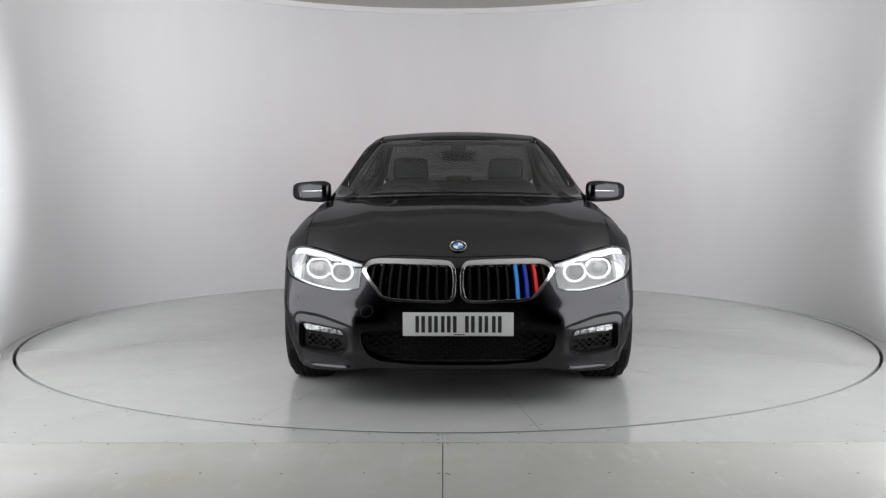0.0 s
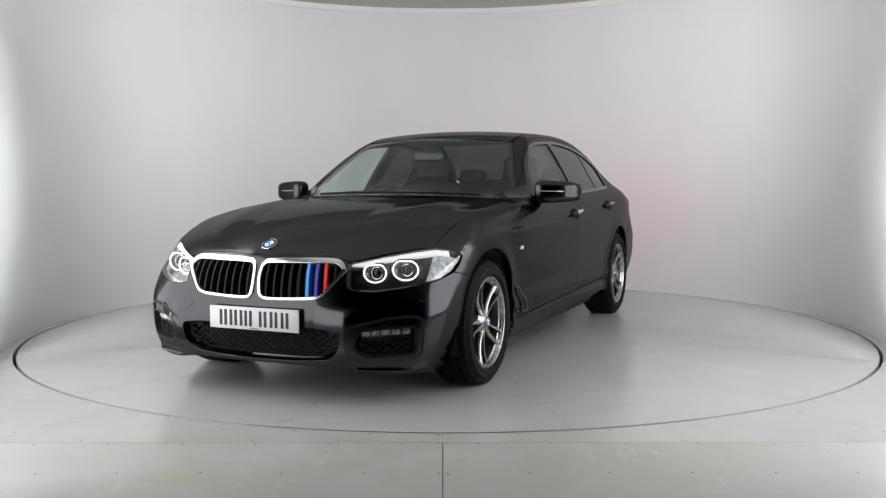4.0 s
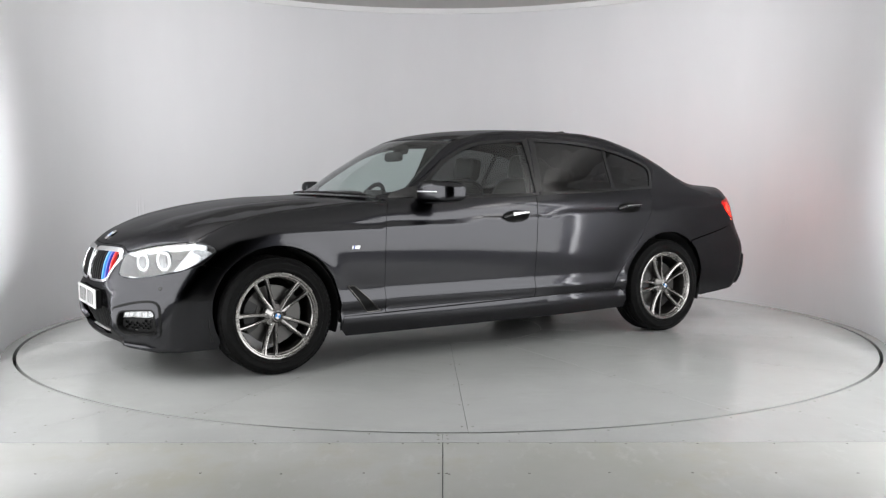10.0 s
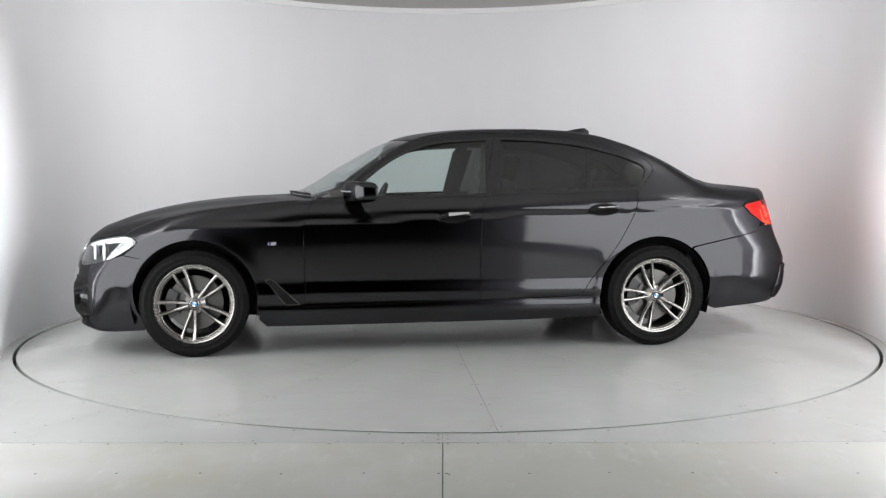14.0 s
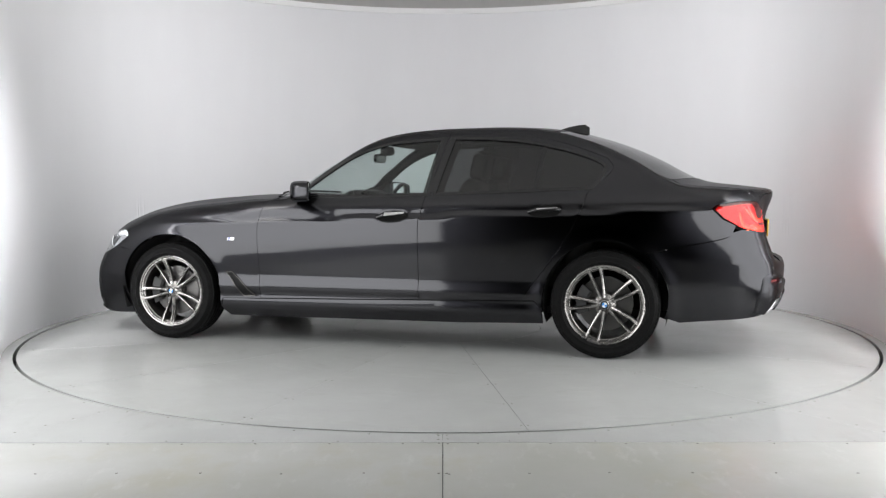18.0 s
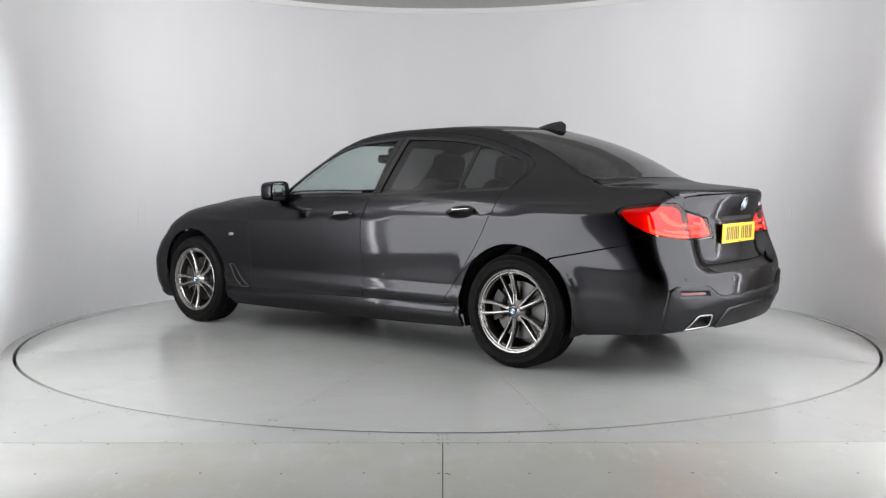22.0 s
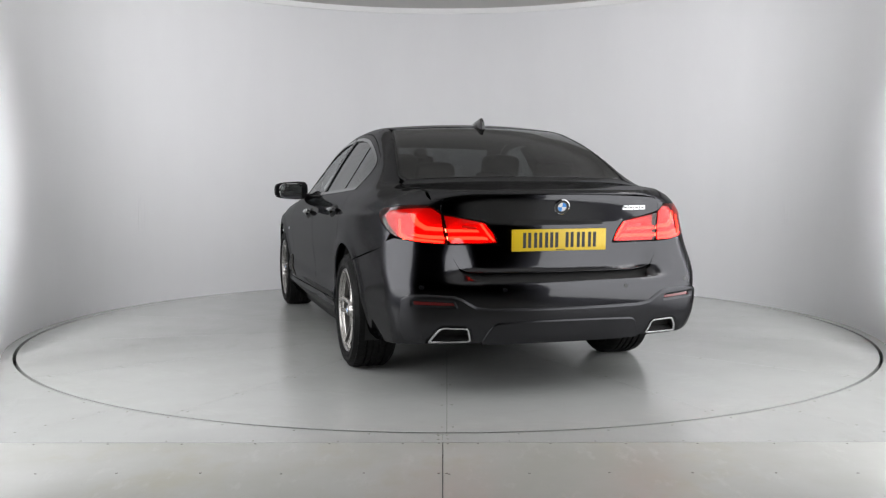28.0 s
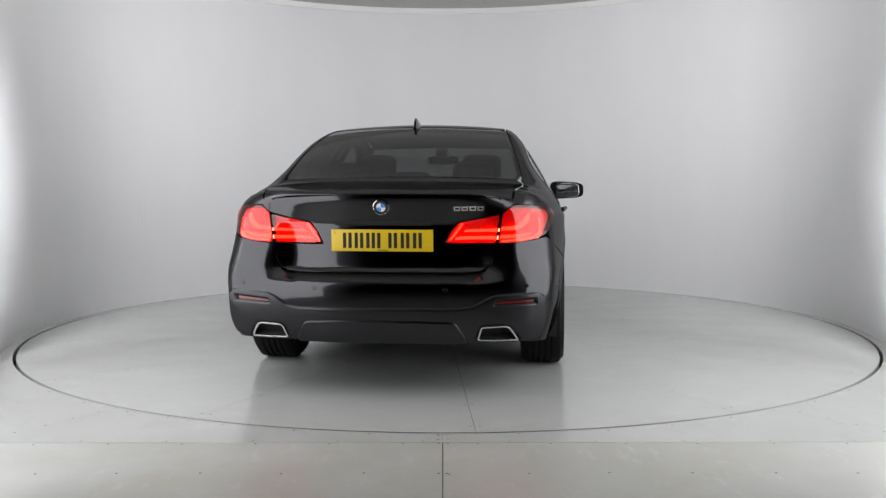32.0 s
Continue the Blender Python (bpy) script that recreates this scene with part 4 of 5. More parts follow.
def build_wheel():
    """Left wheel with its face to +y, about its own axle."""
    turn = pose(0, 0, 0, -90)          # z of the lathe becomes +y
    hw = TYRE_W / 2
    barrel = sweep_ring([(RIM_R - 0.022, -hw), (RIM_R - 0.03, 0.03), (RIM_R - 0.024, hw - 0.03), (RIM_R - 0.014, hw - 0.017), (RIM_R + 0.004, hw - 0.018)], 72)
    bmesh.ops.transform(barrel, matrix=turn, verts=barrel.verts)
    wheel = part("wheel", barrel, M_RIMDARK, car, "five double-spoke grey alloy wheel with a machined face")
    lip = sweep_ring([(RIM_R - 0.026, hw - 0.030), (RIM_R - 0.019, hw - 0.024), (RIM_R - 0.017, hw - 0.013), (RIM_R - 0.010, hw - 0.012), (RIM_R - 0.006, hw - 0.004), (RIM_R + 0.001, hw - 0.001), (RIM_R + 0.006, hw - 0.004), (RIM_R + 0.006, hw - 0.016)], 72)
    bmesh.ops.transform(lip, matrix=turn, verts=lip.verts)
    part("rim_lip", lip, M_RIMFACE, wheel, "bright machined rim edge")
    # tyre with grooved tread
    prof = [(RIM_R - 0.005, -hw + 0.01), (RIM_R + 0.02, -hw - 0.004), (RIM_R + 0.055, -hw - 0.008), (TYRE_R - 0.022, -hw + 0.004), (TYRE_R - 0.006, -hw + 0.022)]
    z = -hw + 0.03
    for k in range(5):
        w = (TYRE_W - 0.06) / 5
        if k:
            prof += [(TYRE_R - 0.009, z - 0.0035), (TYRE_R - 0.009, z + 0.0035)]
        prof += [(TYRE_R, z + 0.006), (TYRE_R, z + w - 0.006)]
        z += w
    prof += [(TYRE_R - 0.006, hw - 0.022), (TYRE_R - 0.022, hw - 0.004), (RIM_R + 0.062, hw + 0.004), (RIM_R + 0.060, hw + 0.007), (RIM_R + 0.052, hw + 0.0085), (RIM_R + 0.050, hw + 0.0075), (RIM_R + 0.03, hw + 0.0075), (RIM_R + 0.028, hw + 0.0095), (RIM_R + 0.022, hw + 0.0095), (RIM_R + 0.02, hw + 0.006), (RIM_R + 0.012, hw + 0.002), (RIM_R + 0.004, hw - 0.008)]
    bm = sweep_ring(prof, 96)
    bmesh.ops.transform(bm, matrix=turn, verts=bm.verts)
    part("tyre", bm, M_RUBBER, wheel, "black road tyre")
    # shoulder blocks of the tread
    bm = bmesh.new()
    for k in range(72):
        block = box(-0.0105, 0.0105, hw - 0.036, hw - 0.012, TYRE_R - 0.03, TYRE_R + 0.0005)
        for v in block.verts:
            if v.co.y > hw - 0.02 and v.co.z > TYRE_R - 0.01:
                v.co.z -= 0.006
                v.co.y -= 0.002
        bmesh.ops.transform(block, matrix=pose(0, 0, 0, 0, 5 * k, 0), verts=block.verts)
        me = bpy.data.meshes.new("block")
        block.to_mesh(me)
        block.free()
        bm.from_mesh(me)
        bpy.data.meshes.remove(me)
    part("tread", bm, M_RUBBER, wheel, smooth=0)
    # spokes
    bm0 = bmesh.new()
    n = 9
    rows = []
    for i in range(n):
        t = i / (n - 1)
        r = 0.030 + (RIM_R - 0.010 - 0.030) * t
        ang = radians(9.0 + 2.2 * math.sin(t * math.pi * 0.9) - 0.6 * t) + 0.0035 / r * (1 - t)
        cx, cz = r * math.sin(ang), r * math.cos(ang)
        w = 0.0125 - 0.0022 * math.sin(math.pi * t) + 0.002 * max(0, t - 0.85) / 0.15
        y = hw - 0.024 + 0.014 * t - 0.014 * math.sin(math.pi * t)
        d = 0.050 - 0.026 * t
        rows.append([bm0.verts.new(p) for p in ((cx - w, y - d, cz), (cx - w, y - 0.010, cz), (cx - w * 0.72, y - 0.001, cz), (cx - w * 0.1, y, cz), (cx + w * 0.55, y - 0.0045, cz), (cx + w, y - 0.012, cz), (cx + w, y - d, cz))])
    for a, b in zip(rows, rows[1:]):
        for k in range(6):
            bm0.faces.new((a[k], a[k + 1], b[k + 1], b[k]))
    bmesh.ops.recalc_face_normals(bm0, faces=bm0.faces)
    spoke_a = bpy.data.meshes.new("spoke")
    for f in bm0.faces:
        f.smooth = False
        f.material_index = 0 if abs(f.normal.y) > 0.45 else 1
    bm0.to_mesh(spoke_a)
    for v in bm0.verts:
        v.co.x *= -1
    bmesh.ops.reverse_faces(bm0, faces=bm0.faces)
    spoke_b = bpy.data.meshes.new("spoke")
    bm0.to_mesh(spoke_b)
    bm0.free()
    for me in (spoke_a, spoke_b):
        me.materials.append(M_RIMFACE)
        me.materials.append(M_RIMDARK)
    for k in range(5):
        for me in (spoke_a, spoke_b):
            ob = new("spoke", me)
            ob.parent = wheel
            ob.matrix_basis = pose(0, 0, 0, 0, 72 * k + 24.8, 0)
    hub = sweep_ring([(0.0001, hw - 0.012), (0.030, hw - 0.012), (0.034, hw - 0.018), (0.043, hw - 0.028), (0.064, hw - 0.045), (0.066, hw - 0.08), (0.0001, hw - 0.08)], 40)
    bmesh.ops.transform(hub, matrix=turn, verts=hub.verts)
    part("hub", hub, M_RIMFACE, wheel)
    for k in range(5):
        b = disc(0.0085, 0.012, 10, 0.002)
        bmesh.ops.transform(b, matrix=turn @ pose(0.056 * math.cos(radians(72 * k + 90 + 36 + 24.8)), -0.056 * math.sin(radians(72 * k + 90 + 36 + 24.8)), hw - 0.042), verts=b.verts)
        part("wheel_bolt", b, M_CHROME, wheel)
    d = sweep_ring([(0.07, -0.012), (0.168, -0.012), (0.168, 0.014), (0.075, 0.014), (0.07, 0.03), (0.0001, 0.03)], 60)
    bmesh.ops.transform(d, matrix=turn @ pose(0, 0, 0.012), verts=d.verts)
    part("brake_disc", d, M_DISC, wheel, "bare steel brake disc")
    c = sweep_ring([(0.105, -0.03), (0.18, -0.03), (0.186, 0.0), (0.18, 0.042), (0.12, 0.045), (0.105, 0.03), (0.105, -0.03)], 14, radians(-32), radians(32))
    bmesh.ops.transform(c, matrix=turn @ pose(0, 0, 0.012), verts=c.verts)
    part("brake_caliper", c, M_CALIPER, wheel)
    roundel(wheel, turn @ pose(0, 0, hw - 0.0125, 0, 0, 25), 0.028)
    return wheel


def roundel(parent, m, r, offset=None):
    """Round badge: chrome and black rings, and blue and white quarters."""
    def add(name, bm, material):
        bmesh.ops.transform(bm, matrix=m, verts=bm.verts)
        if offset is not None:
            bmesh.ops.translate(bm, vec=offset, verts=bm.verts)
        return part(name, bm, material, parent)
    base = add("badge_plate", sweep_ring([(0.0001, 0.0005), (r, 0.0005), (r, 0.0045), (r * 0.93, 0.006), (r * 0.90, 0.0045), (0.0001, 0.0045)], 40), M_CHROME)
    ring = sweep_ring([(r * 0.60, 0.0048), (r * 0.90, 0.0048), (r * 0.90, 0.0053), (r * 0.60, 0.0053)], 40)
    add("badge_ring", ring, M_INK)
    for k in range(4):
        q = bmesh.new()
        pts = [(0, 0)] + [(r * 0.57 * math.cos(radians(90 * k + a)), r * 0.57 * math.sin(radians(90 * k + a))) for a in range(0, 91, 15)]
        prism(pts, 0.0046, 0.0055, q)
        add("badge_quarter", q, M_BLUE if k % 2 else M_WHITE)
    return base


wheel = build_wheel()
AXLE_Y = 0.795
wheel.matrix_basis = Matrix.Translation(SHIFT) @ pose(WHEEL_X, AXLE_Y, 0.333, 0, 0, 0)
for x, y, rz, ry in ((-WHEEL_X, AXLE_Y + 0.008, 0, -8.3), (WHEEL_X, -AXLE_Y, 180, 20), (-WHEEL_X, -AXLE_Y - 0.008, 180, -14)):
    copy_thing(wheel, Matrix.Translation(SHIFT) @ pose(x, y, 0.333, 0, 0, rz) @ pose(0, 0, 0, 0, ry, 0))


# ---- grilles ----
def span(poly, u):
    """Lowest and highest v of an outline at u."""
    vs = []
    for i, (x0, y0) in enumerate(poly):
        x1, y1 = poly[(i + 1) % len(poly)]
        if (x0 - u) * (x1 - u) <= 0 and x0 != x1:
            vs.append(y0 + (y1 - y0) * (u - x0) / (x1 - x0))
    return (min(vs), max(vs)) if len(vs) > 1 else None


for k in (1, -1):
    outer = smooth_loop([ny(k * y, z) for y, z in KIDNEY], 4)
    inner = smooth_loop([ny(k * y, z) for y, z in KIDNEY_IN], 4)
    frame_ob = panel("kidney_frame", skin(from_nose, outer, [inner], s=0.012, off=0.009, lip=0.042, gap=0, soft=0.003), M_CHROME_SOFT, label="bright chrome grille surround")
    panel("grille_back", skin(from_nose, inset(outer, 0.006), s=0.03, off=-0.07, lip=0, gap=0), M_INNER, frame_ob)
    us = [p[0] for p in inner]
    lo, hi = min(us, key=abs), max(us, key=abs)
    for i in range(9):
        u = lo + (hi - lo) * (0.078 + 0.1055 * i)
        ends = span(inner, u)
        if not ends or ends[1] - ends[0] < 0.02:
            continue
        w = 0.0042
        strip = [(u - w, ends[0] - 0.004), (u + w, ends[0] - 0.004), (u + w, ends[1] + 0.004), (u - w, ends[1] + 0.004)]
        colour = M_PLASTIC
        if k > 0 and i in (5, 6, 7):
            colour, w = (M_BLUE, M_NAVY, M_RED)[i - 5], 0.0062
            strip = [(u - w, ends[0] - 0.004), (u + w, ends[0] - 0.004), (u + w, ends[1] + 0.004), (u - w, ends[1] + 0.004)]
        panel("slat", skin(from_nose, strip, s=0.02, off=0.0 if colour is M_PLASTIC else 0.003, lip=0.05, gap=0), colour, frame_ob)


def lattice(outline, cw, ch, rim=0.008):
    """Honeycomb holes that lie within an outline."""
    p = np.array(outline)
    lo, hi = p.min(0), p.max(0)
    keep = inset(outline, rim)
    out, row, v = [], 0, lo[1]
    while v < hi[1]:
        u = lo[0] + (cw / 2 if row % 2 else 0)
        while u < hi[0]:
            a, b = cw * 0.40, ch * 0.36
            hexa = [(u - a, v), (u - a * 0.5, v - b), (u + a * 0.5, v - b), (u + a, v), (u + a * 0.5, v + b), (u - a * 0.5, v + b)]
            if inside(keep, np.array(hexa)).all():
                out.append(hexa)
            u += cw
        v += ch * 0.62
        row += 1
    return out


mesh_low = inset(intake, 0.002)
panel("lower_grille", skin(from_nose, mesh_low, lattice(mesh_low, 0.036, 0.026), s=0.03, off=-0.045, lip=0.008, gap=0), M_PLASTIC, label="black honeycomb lower grille")
panel("grille_back", skin(from_nose, mesh_low, s=0.05, off=-0.07, lip=0, gap=0), M_INNER)
FOGLAMP = [(0.770, 0.390), (0.768, 0.357), (0.562, 0.344), (0.556, 0.370)]
FOGMESH = [(0.775, 0.350), (0.775, 0.270), (0.60, 0.256), (0.54, 0.292), (0.556, 0.338)]
BLADE = [(0.50, 0.378), (0.516, 0.394), (0.58, 0.412), (0.66, 0.432), (0.73, 0.441), (0.775, 0.443), (0.803, 0.430)]
for k in (1, -1):
    outline = inset(rounded([ny(k * y, z) for y, z in FOG], 0.025), 0.002)
    bay = panel("air_intake", skin(from_nose, outline, s=0.03, off=-0.055, lip=0, gap=0), M_PLASTIC, label="black corner air intake")
    mesh = rounded([ny(k * y, z) for y, z in FOGMESH], 0.015)
    panel("intake_mesh", skin(from_nose, mesh, lattice(mesh, 0.034, 0.024, 0.004), s=0.03, off=-0.03, lip=0.008, gap=0), M_PLASTIC, bay)
    lampo = rounded([ny(k * y, z) for y, z in FOGLAMP], 0.008)
    lamp = panel("fog_lamp", skin(from_nose, lampo, s=0.02, off=-0.028, lip=0.02, gap=0), M_RIMDARK, label="slim clear fog lamp")
    panel("lens", skin(from_nose, inset(lampo, -0.002), s=0.03, off=-0.018, lip=0.004, gap=0), M_LENS, lamp)
    for i in range(5):
        u0 = min(p[0] for p in lampo) + (max(p[0] for p in lampo) - min(p[0] for p in lampo)) * (i + 0.5) / 5
        e = span(lampo, u0)
        cell = rounded([(u0 - 0.0145, e[0] + 0.004), (u0 + 0.0145, e[0] + 0.004), (u0 + 0.0145, e[1] - 0.004), (u0 - 0.0145, e[1] - 0.004)], 0.005)
        panel("reflector_cell", skin(from_nose, cell, s=0.02, off=-0.025, lip=0.004, gap=0), M_FOGCELL, lamp)

for k in (1, -1):
    rim = inset(rounded([ny(k * y, z) for y, z in FOG], 0.025), -0.003)
    panel("intake_frame", skin(from_nose, rim, [inset(rim, 0.008)], s=0.015, off=0.001, lip=0.045, gap=0), M_PLASTIC)
    line = [ny(k * y, z) for y, z in BLADE]
    u = line[-1][0]
    line = smooth_line(line + [(u + k * 0.010, 0.40), (u + k * 0.010, 0.33), (u + k * 0.004, 0.262), (u - k * 0.03, 0.240)], 3)
    panel("intake_seam", skin(from_nose, stroke(line, 0.013), s=0.02, off=0.0012, lip=0.003, gap=0), M_PLASTIC)

# ---- headlamps ----
LAMP = [(0.456, 0.690), (0.52, 0.706), (0.60, 0.726), (0.70, 0.746), (0.775, 0.757)]
for k in (1, -1):
    top = [ny(k * y, z) for y, z in LAMP] + [ny(k * 0.83, 0.757, 1.945), ny(k * 0.862, 0.749, 1.88), ny(k * 0.875, 0.731, 1.832), ny(k * 0.878, 0.714, 1.818)]
    bottom = [ny(k * 0.872, 0.688, 1.85), ny(k * 0.865, 0.648, 1.91), ny(k * 0.835, 0.612, 1.98)] + [ny(k * y, z) for y, z in LAMP_LOW[::-1][1:]]
    outline = top + bottom
    lamp = panel("headlamp", skin(from_nose, inset(outline, 0.002), s=0.03, off=-0.12, lip=0, gap=0), M_LAMPBACK, label="clear headlamp with lit white rings")
    panel("lens", skin(from_nose, outline, s=0.025, off=-0.001, lip=0.01, gap=0.0015, soft=0.004), M_LENS, lamp)
    wall_ring = skin(from_nose, outline, [inset(outline, 0.004)], s=0.02, off=-0.006, lip=0.12, gap=0.0015)
    panel("housing", wall_ring, M_LAMPBACK, lamp)
    # lit strip along the top edge
    strip = top[:-2] + [(u, v - 0.031 + 0.010 * (i / 6)) for i, (u, v) in enumerate(top[1:-2][::-1])]
    panel("light_strip", skin(from_nose, strip, s=0.02, off=-0.012, lip=0.02, gap=0.004), M_LED_SOFT, lamp)
    outer_end = [ny(k * 0.79, 0.733)] + [(u, v - 0.021) for u, v in top[5:8]] + [top[-1]] + bottom[:3] + [ny(k * 0.80, 0.606)]
    panel("side_reflector", skin(from_nose, outer_end, s=0.02, off=-0.022, lip=0.02, gap=0.004), M_LAMPSIDE, lamp)
    lower_edge = [ny(k * y, z + 0.008) for y, z in LAMP_LOW[2:]] + [ny(k * y, z + 0.013) for y, z in LAMP_LOW[:1:-1]]
    panel("lower_reflector", skin(from_nose, lower_edge, s=0.02, off=-0.03, lip=0.01, gap=0), M_REFLECTOR, lamp)
    for y, z, w, h in ((0.692, 0.654, 0.061, 0.050), (0.568, 0.642, 0.053, 0.046)):
        P, N = from_nose(np.array([ny(k * y, z)]))
        cx = P[0][0] - 0.046

        def loop(scale, deep=0.0):
            return [(cx - deep - 0.27 * w * scale * math.cos(a), k * (y + w * scale * math.cos(a)), z + h * scale * min(math.sin(a), 0.86)) for a in np.linspace(0, 2 * math.pi, 36, endpoint=False)]
        part("light_ring", tube(loop(1.0), 0.0045, 8, True), M_LED, lamp)
        part("bezel", tube(loop(1.16, 0.008), 0.0045, 6, True), M_LAMPBACK, lamp)
        dish = bmesh.new()
        rows = [[dish.verts.new(q) for q in loop(sc, dp)] for sc, dp in ((0.98, 0.004), (0.80, 0.022), (0.5, 0.030), (0.02, 0.032))]
        for a, b in zip(rows, rows[1:]):
            for n in range(36):
                dish.faces.new((a[n], a[(n + 1) % 36], b[(n + 1) % 36], b[n]))
        part("bowl", dish, M_BOWL, lamp)
        eye = blob(0.016, 0.027, 0.027, 2.0, 20, 10)
        bmesh.ops.translate(eye, vec=(cx - 0.026, k * y, z - 0.002), verts=eye.verts)
        part("projector", eye, M_BLACK, lamp)
        part("projector_collar", tube([(cx - 0.022, k * y + 0.029 * math.cos(a), z - 0.002 + 0.029 * math.sin(a)) for a in np.linspace(0, 2 * math.pi, 24, endpoint=False)], 0.003, 6, True), M_CHROME, lamp)

# ---- number plates, with plain bars for their writing ----
plate = placed("front_plate", box(-0.003, 0.003, -0.26, 0.26, -0.0555, 0.0555, bevel=0.002), M_PLATE_W, label="white number plate with dark characters", at=(2.336, 0, 0.414))
placed("plate_holder", box(2.30, 2.331, -0.255, 0.255, 0.362, 0.466), M_PLASTIC)
back_plate = placed("rear_plate", box(-0.003, 0.003, -0.26, 0.26, -0.0555, 0.0555, bevel=0.002), M_PLATE_Y, label="yellow number plate with dark characters", at=(-2.4735, 0, 0.786), turn=(0, 1.5, 180))
placed("plate_holder", box(-2.471, -2.44, -0.22, 0.22, 0.736, 0.836), M_PLASTIC)
for p in (plate, back_plate):
    for i, y in enumerate((-0.178, -0.118, -0.072, -0.03, 0.055, 0.118, 0.181)):
        for d in ((0,) if i == 2 else (-0.0140, 0.0140)):
            part("bar", box(0.0028, 0.0036, y + d - 0.0085, y + d + 0.0085, -0.039, 0.039), M_INK, p)
    part("small_bar", box(0.0028, 0.0035, -0.02, 0.03, -0.051, -0.047), M_INK, p)
    for y in (-0.243, 0.243):
        s = disc(0.006, 0.003, 12, 0.001)
        bmesh.ops.transform(s, matrix=pose(0.0028, y, 0.04, 0, 90, 0), verts=s.verts)
        part("screw_cap", s, p.data.materials[0], p)

# ---- badges ----
P, N = from_top(np.array([(2.19, 0.0)]))
m = Matrix.Translation(P[0] + N[0] * 0.001) @ Vector(N[0]).to_track_quat("Z", "Y").to_matrix().to_4x4()
roundel(car, m, 0.041, SHIFT)
P, N = from_tail(np.array([ty(0.0, 0.955)]))
m = Matrix.Translation(P[0] + N[0] * 0.001) @ Vector(N[0]).to_track_quat("Z", "Y").to_matrix().to_4x4() @ pose(0, 0, 0, 0, 0, 90)
roundel(car, m, 0.041, SHIFT)
# model badge as plain chrome bars
for i in range(4):
    y = -0.378 - 0.039 * i
    panel("badge_bar", skin(from_tail, [ty(y + 0.016, 0.936), ty(y - 0.016, 0.936), ty(y - 0.016, 0.958), ty(y + 0.016, 0.958)], [[ty(y + 0.010, 0.943), ty(y - 0.010, 0.943), ty(y - 0.010, 0.951), ty(y + 0.010, 0.951)]], s=0.01, off=0.003, lip=0.004, gap=0), M_CHROME)
for i, c in enumerate((M_REFLECTOR, M_NAVY, M_REFLECTOR, M_REFLECTOR)):
    x = 1.036 - i * 0.0085
    pair("wing_badge", skin(from_side, [(x, 0.694), (x - 0.006 - 0.016 * (i == 3), 0.694), (x - 0.010 - 0.018 * (i == 3), 0.713), (x - 0.004, 0.713)], s=0.02, off=0.002, lip=0.003, gap=0), c)

# ---- door handles ----
def bowl(uv, off=0.0, c=(0, 0), depth=0.026):
    d = ((uv[:, 0] - c[0]) / 0.105) ** 2 + ((uv[:, 1] - c[1]) / 0.039) ** 2
    P, N = from_side(uv, 0.0012 - depth * np.clip(1 - d, 0, 1))
    k = np.stack([uv[:, 0] - c[0], np.zeros(len(uv)), (uv[:, 1] - c[1]) * 4], -1) * -7.0 * np.clip(1 - d, 0, 1)[:, None]
    N = N + k
    return P, N / np.linalg.norm(N, axis=1)[:, None]


for (x, z), parents in ((HANDLE_F, doors_f), (HANDLE_R, doors_r)):
    # cups are body-painted; the matt black puts their shade into the colour
    pair("shaded_cup", skin(lambda uv, off, c=(x, z): bowl(uv, off, c), cup(x, z), s=0.012, lip=0.002, gap=0.0003), M_PLASTIC, parents)

    def grip(x=x, z=z):
        P, N = from_side(np.array([(x + 0.10, z - 0.008), (x + 0.05, z - 0.004), (x, z), (x - 0.05, z + 0.004), (x - 0.095, z + 0.008)]))
        path = smooth_line([tuple(p + n * o) for p, n, o in zip(P, N, (0.006, 0.024, 0.03, 0.027, 0.008))], 4)
        bm = tube(path, 0.0125, 10)
        return bm
    grips = both_sides("door_handle", grip, M_BLACK, parents)
    band = [(x + 0.045, z - 0.012), (x - 0.085, z - 0.001), (x - 0.088, z + 0.012), (x + 0.045, z + 0.004)]
    pair("chrome_insert", skin(from_side, rounded(band, 0.006), s=0.015, off=0.0445, lip=0.008, gap=0), M_CHROME_SOFT, parents)

# ---- side gill behind the front wheel, bumper seams, sensors ----
GILL = [(1.062, 0.480), (1.012, 0.480), (0.838, 0.318), (0.93, 0.312)]
# frame is paler than the body paint, for the light its edges catch
pair("side_gill", skin(from_side, rounded(GILL, 0.012), [rounded(inset(GILL, 0.005), 0.006)], s=0.015, off=0.009, lip=0.012, gap=0, soft=0.003), M_RIMDARK, label="slanted air outlet behind the wheel")
pair("gill_slot", skin(from_side, rounded(inset(GILL, 0.004), 0.006), s=0.02, off=0.002, lip=0.002, gap=0), M_PLASTIC)
for k in (1, -1):
    for y, z in ((0.80, 0.515), (0.30, 0.408)):
        u, v = ny(k * y, z)
        c = [(u + 0.010 * math.cos(a), v + 0.010 * math.sin(a)) for a in np.linspace(0, 2 * math.pi, 16, endpoint=False)]
        panel("parking_sensor", skin(from_nose, c, s=0.02, off=0.0012, lip=0.004, gap=0), M_BLACK)
    for y, z in ((0.73, 0.565), (0.33, 0.55)):
        u, v = ty(k * y, z)
        c = [(u + 0.010 * math.cos(a), v + 0.010 * math.sin(a)) for a in np.linspace(0, 2 * math.pi, 16, endpoint=False)]
        panel("parking_sensor", skin(from_tail, c, s=0.02, off=0.0012, lip=0.004, gap=0), M_BLACK)
u, v = ny(-0.435, 0.468)
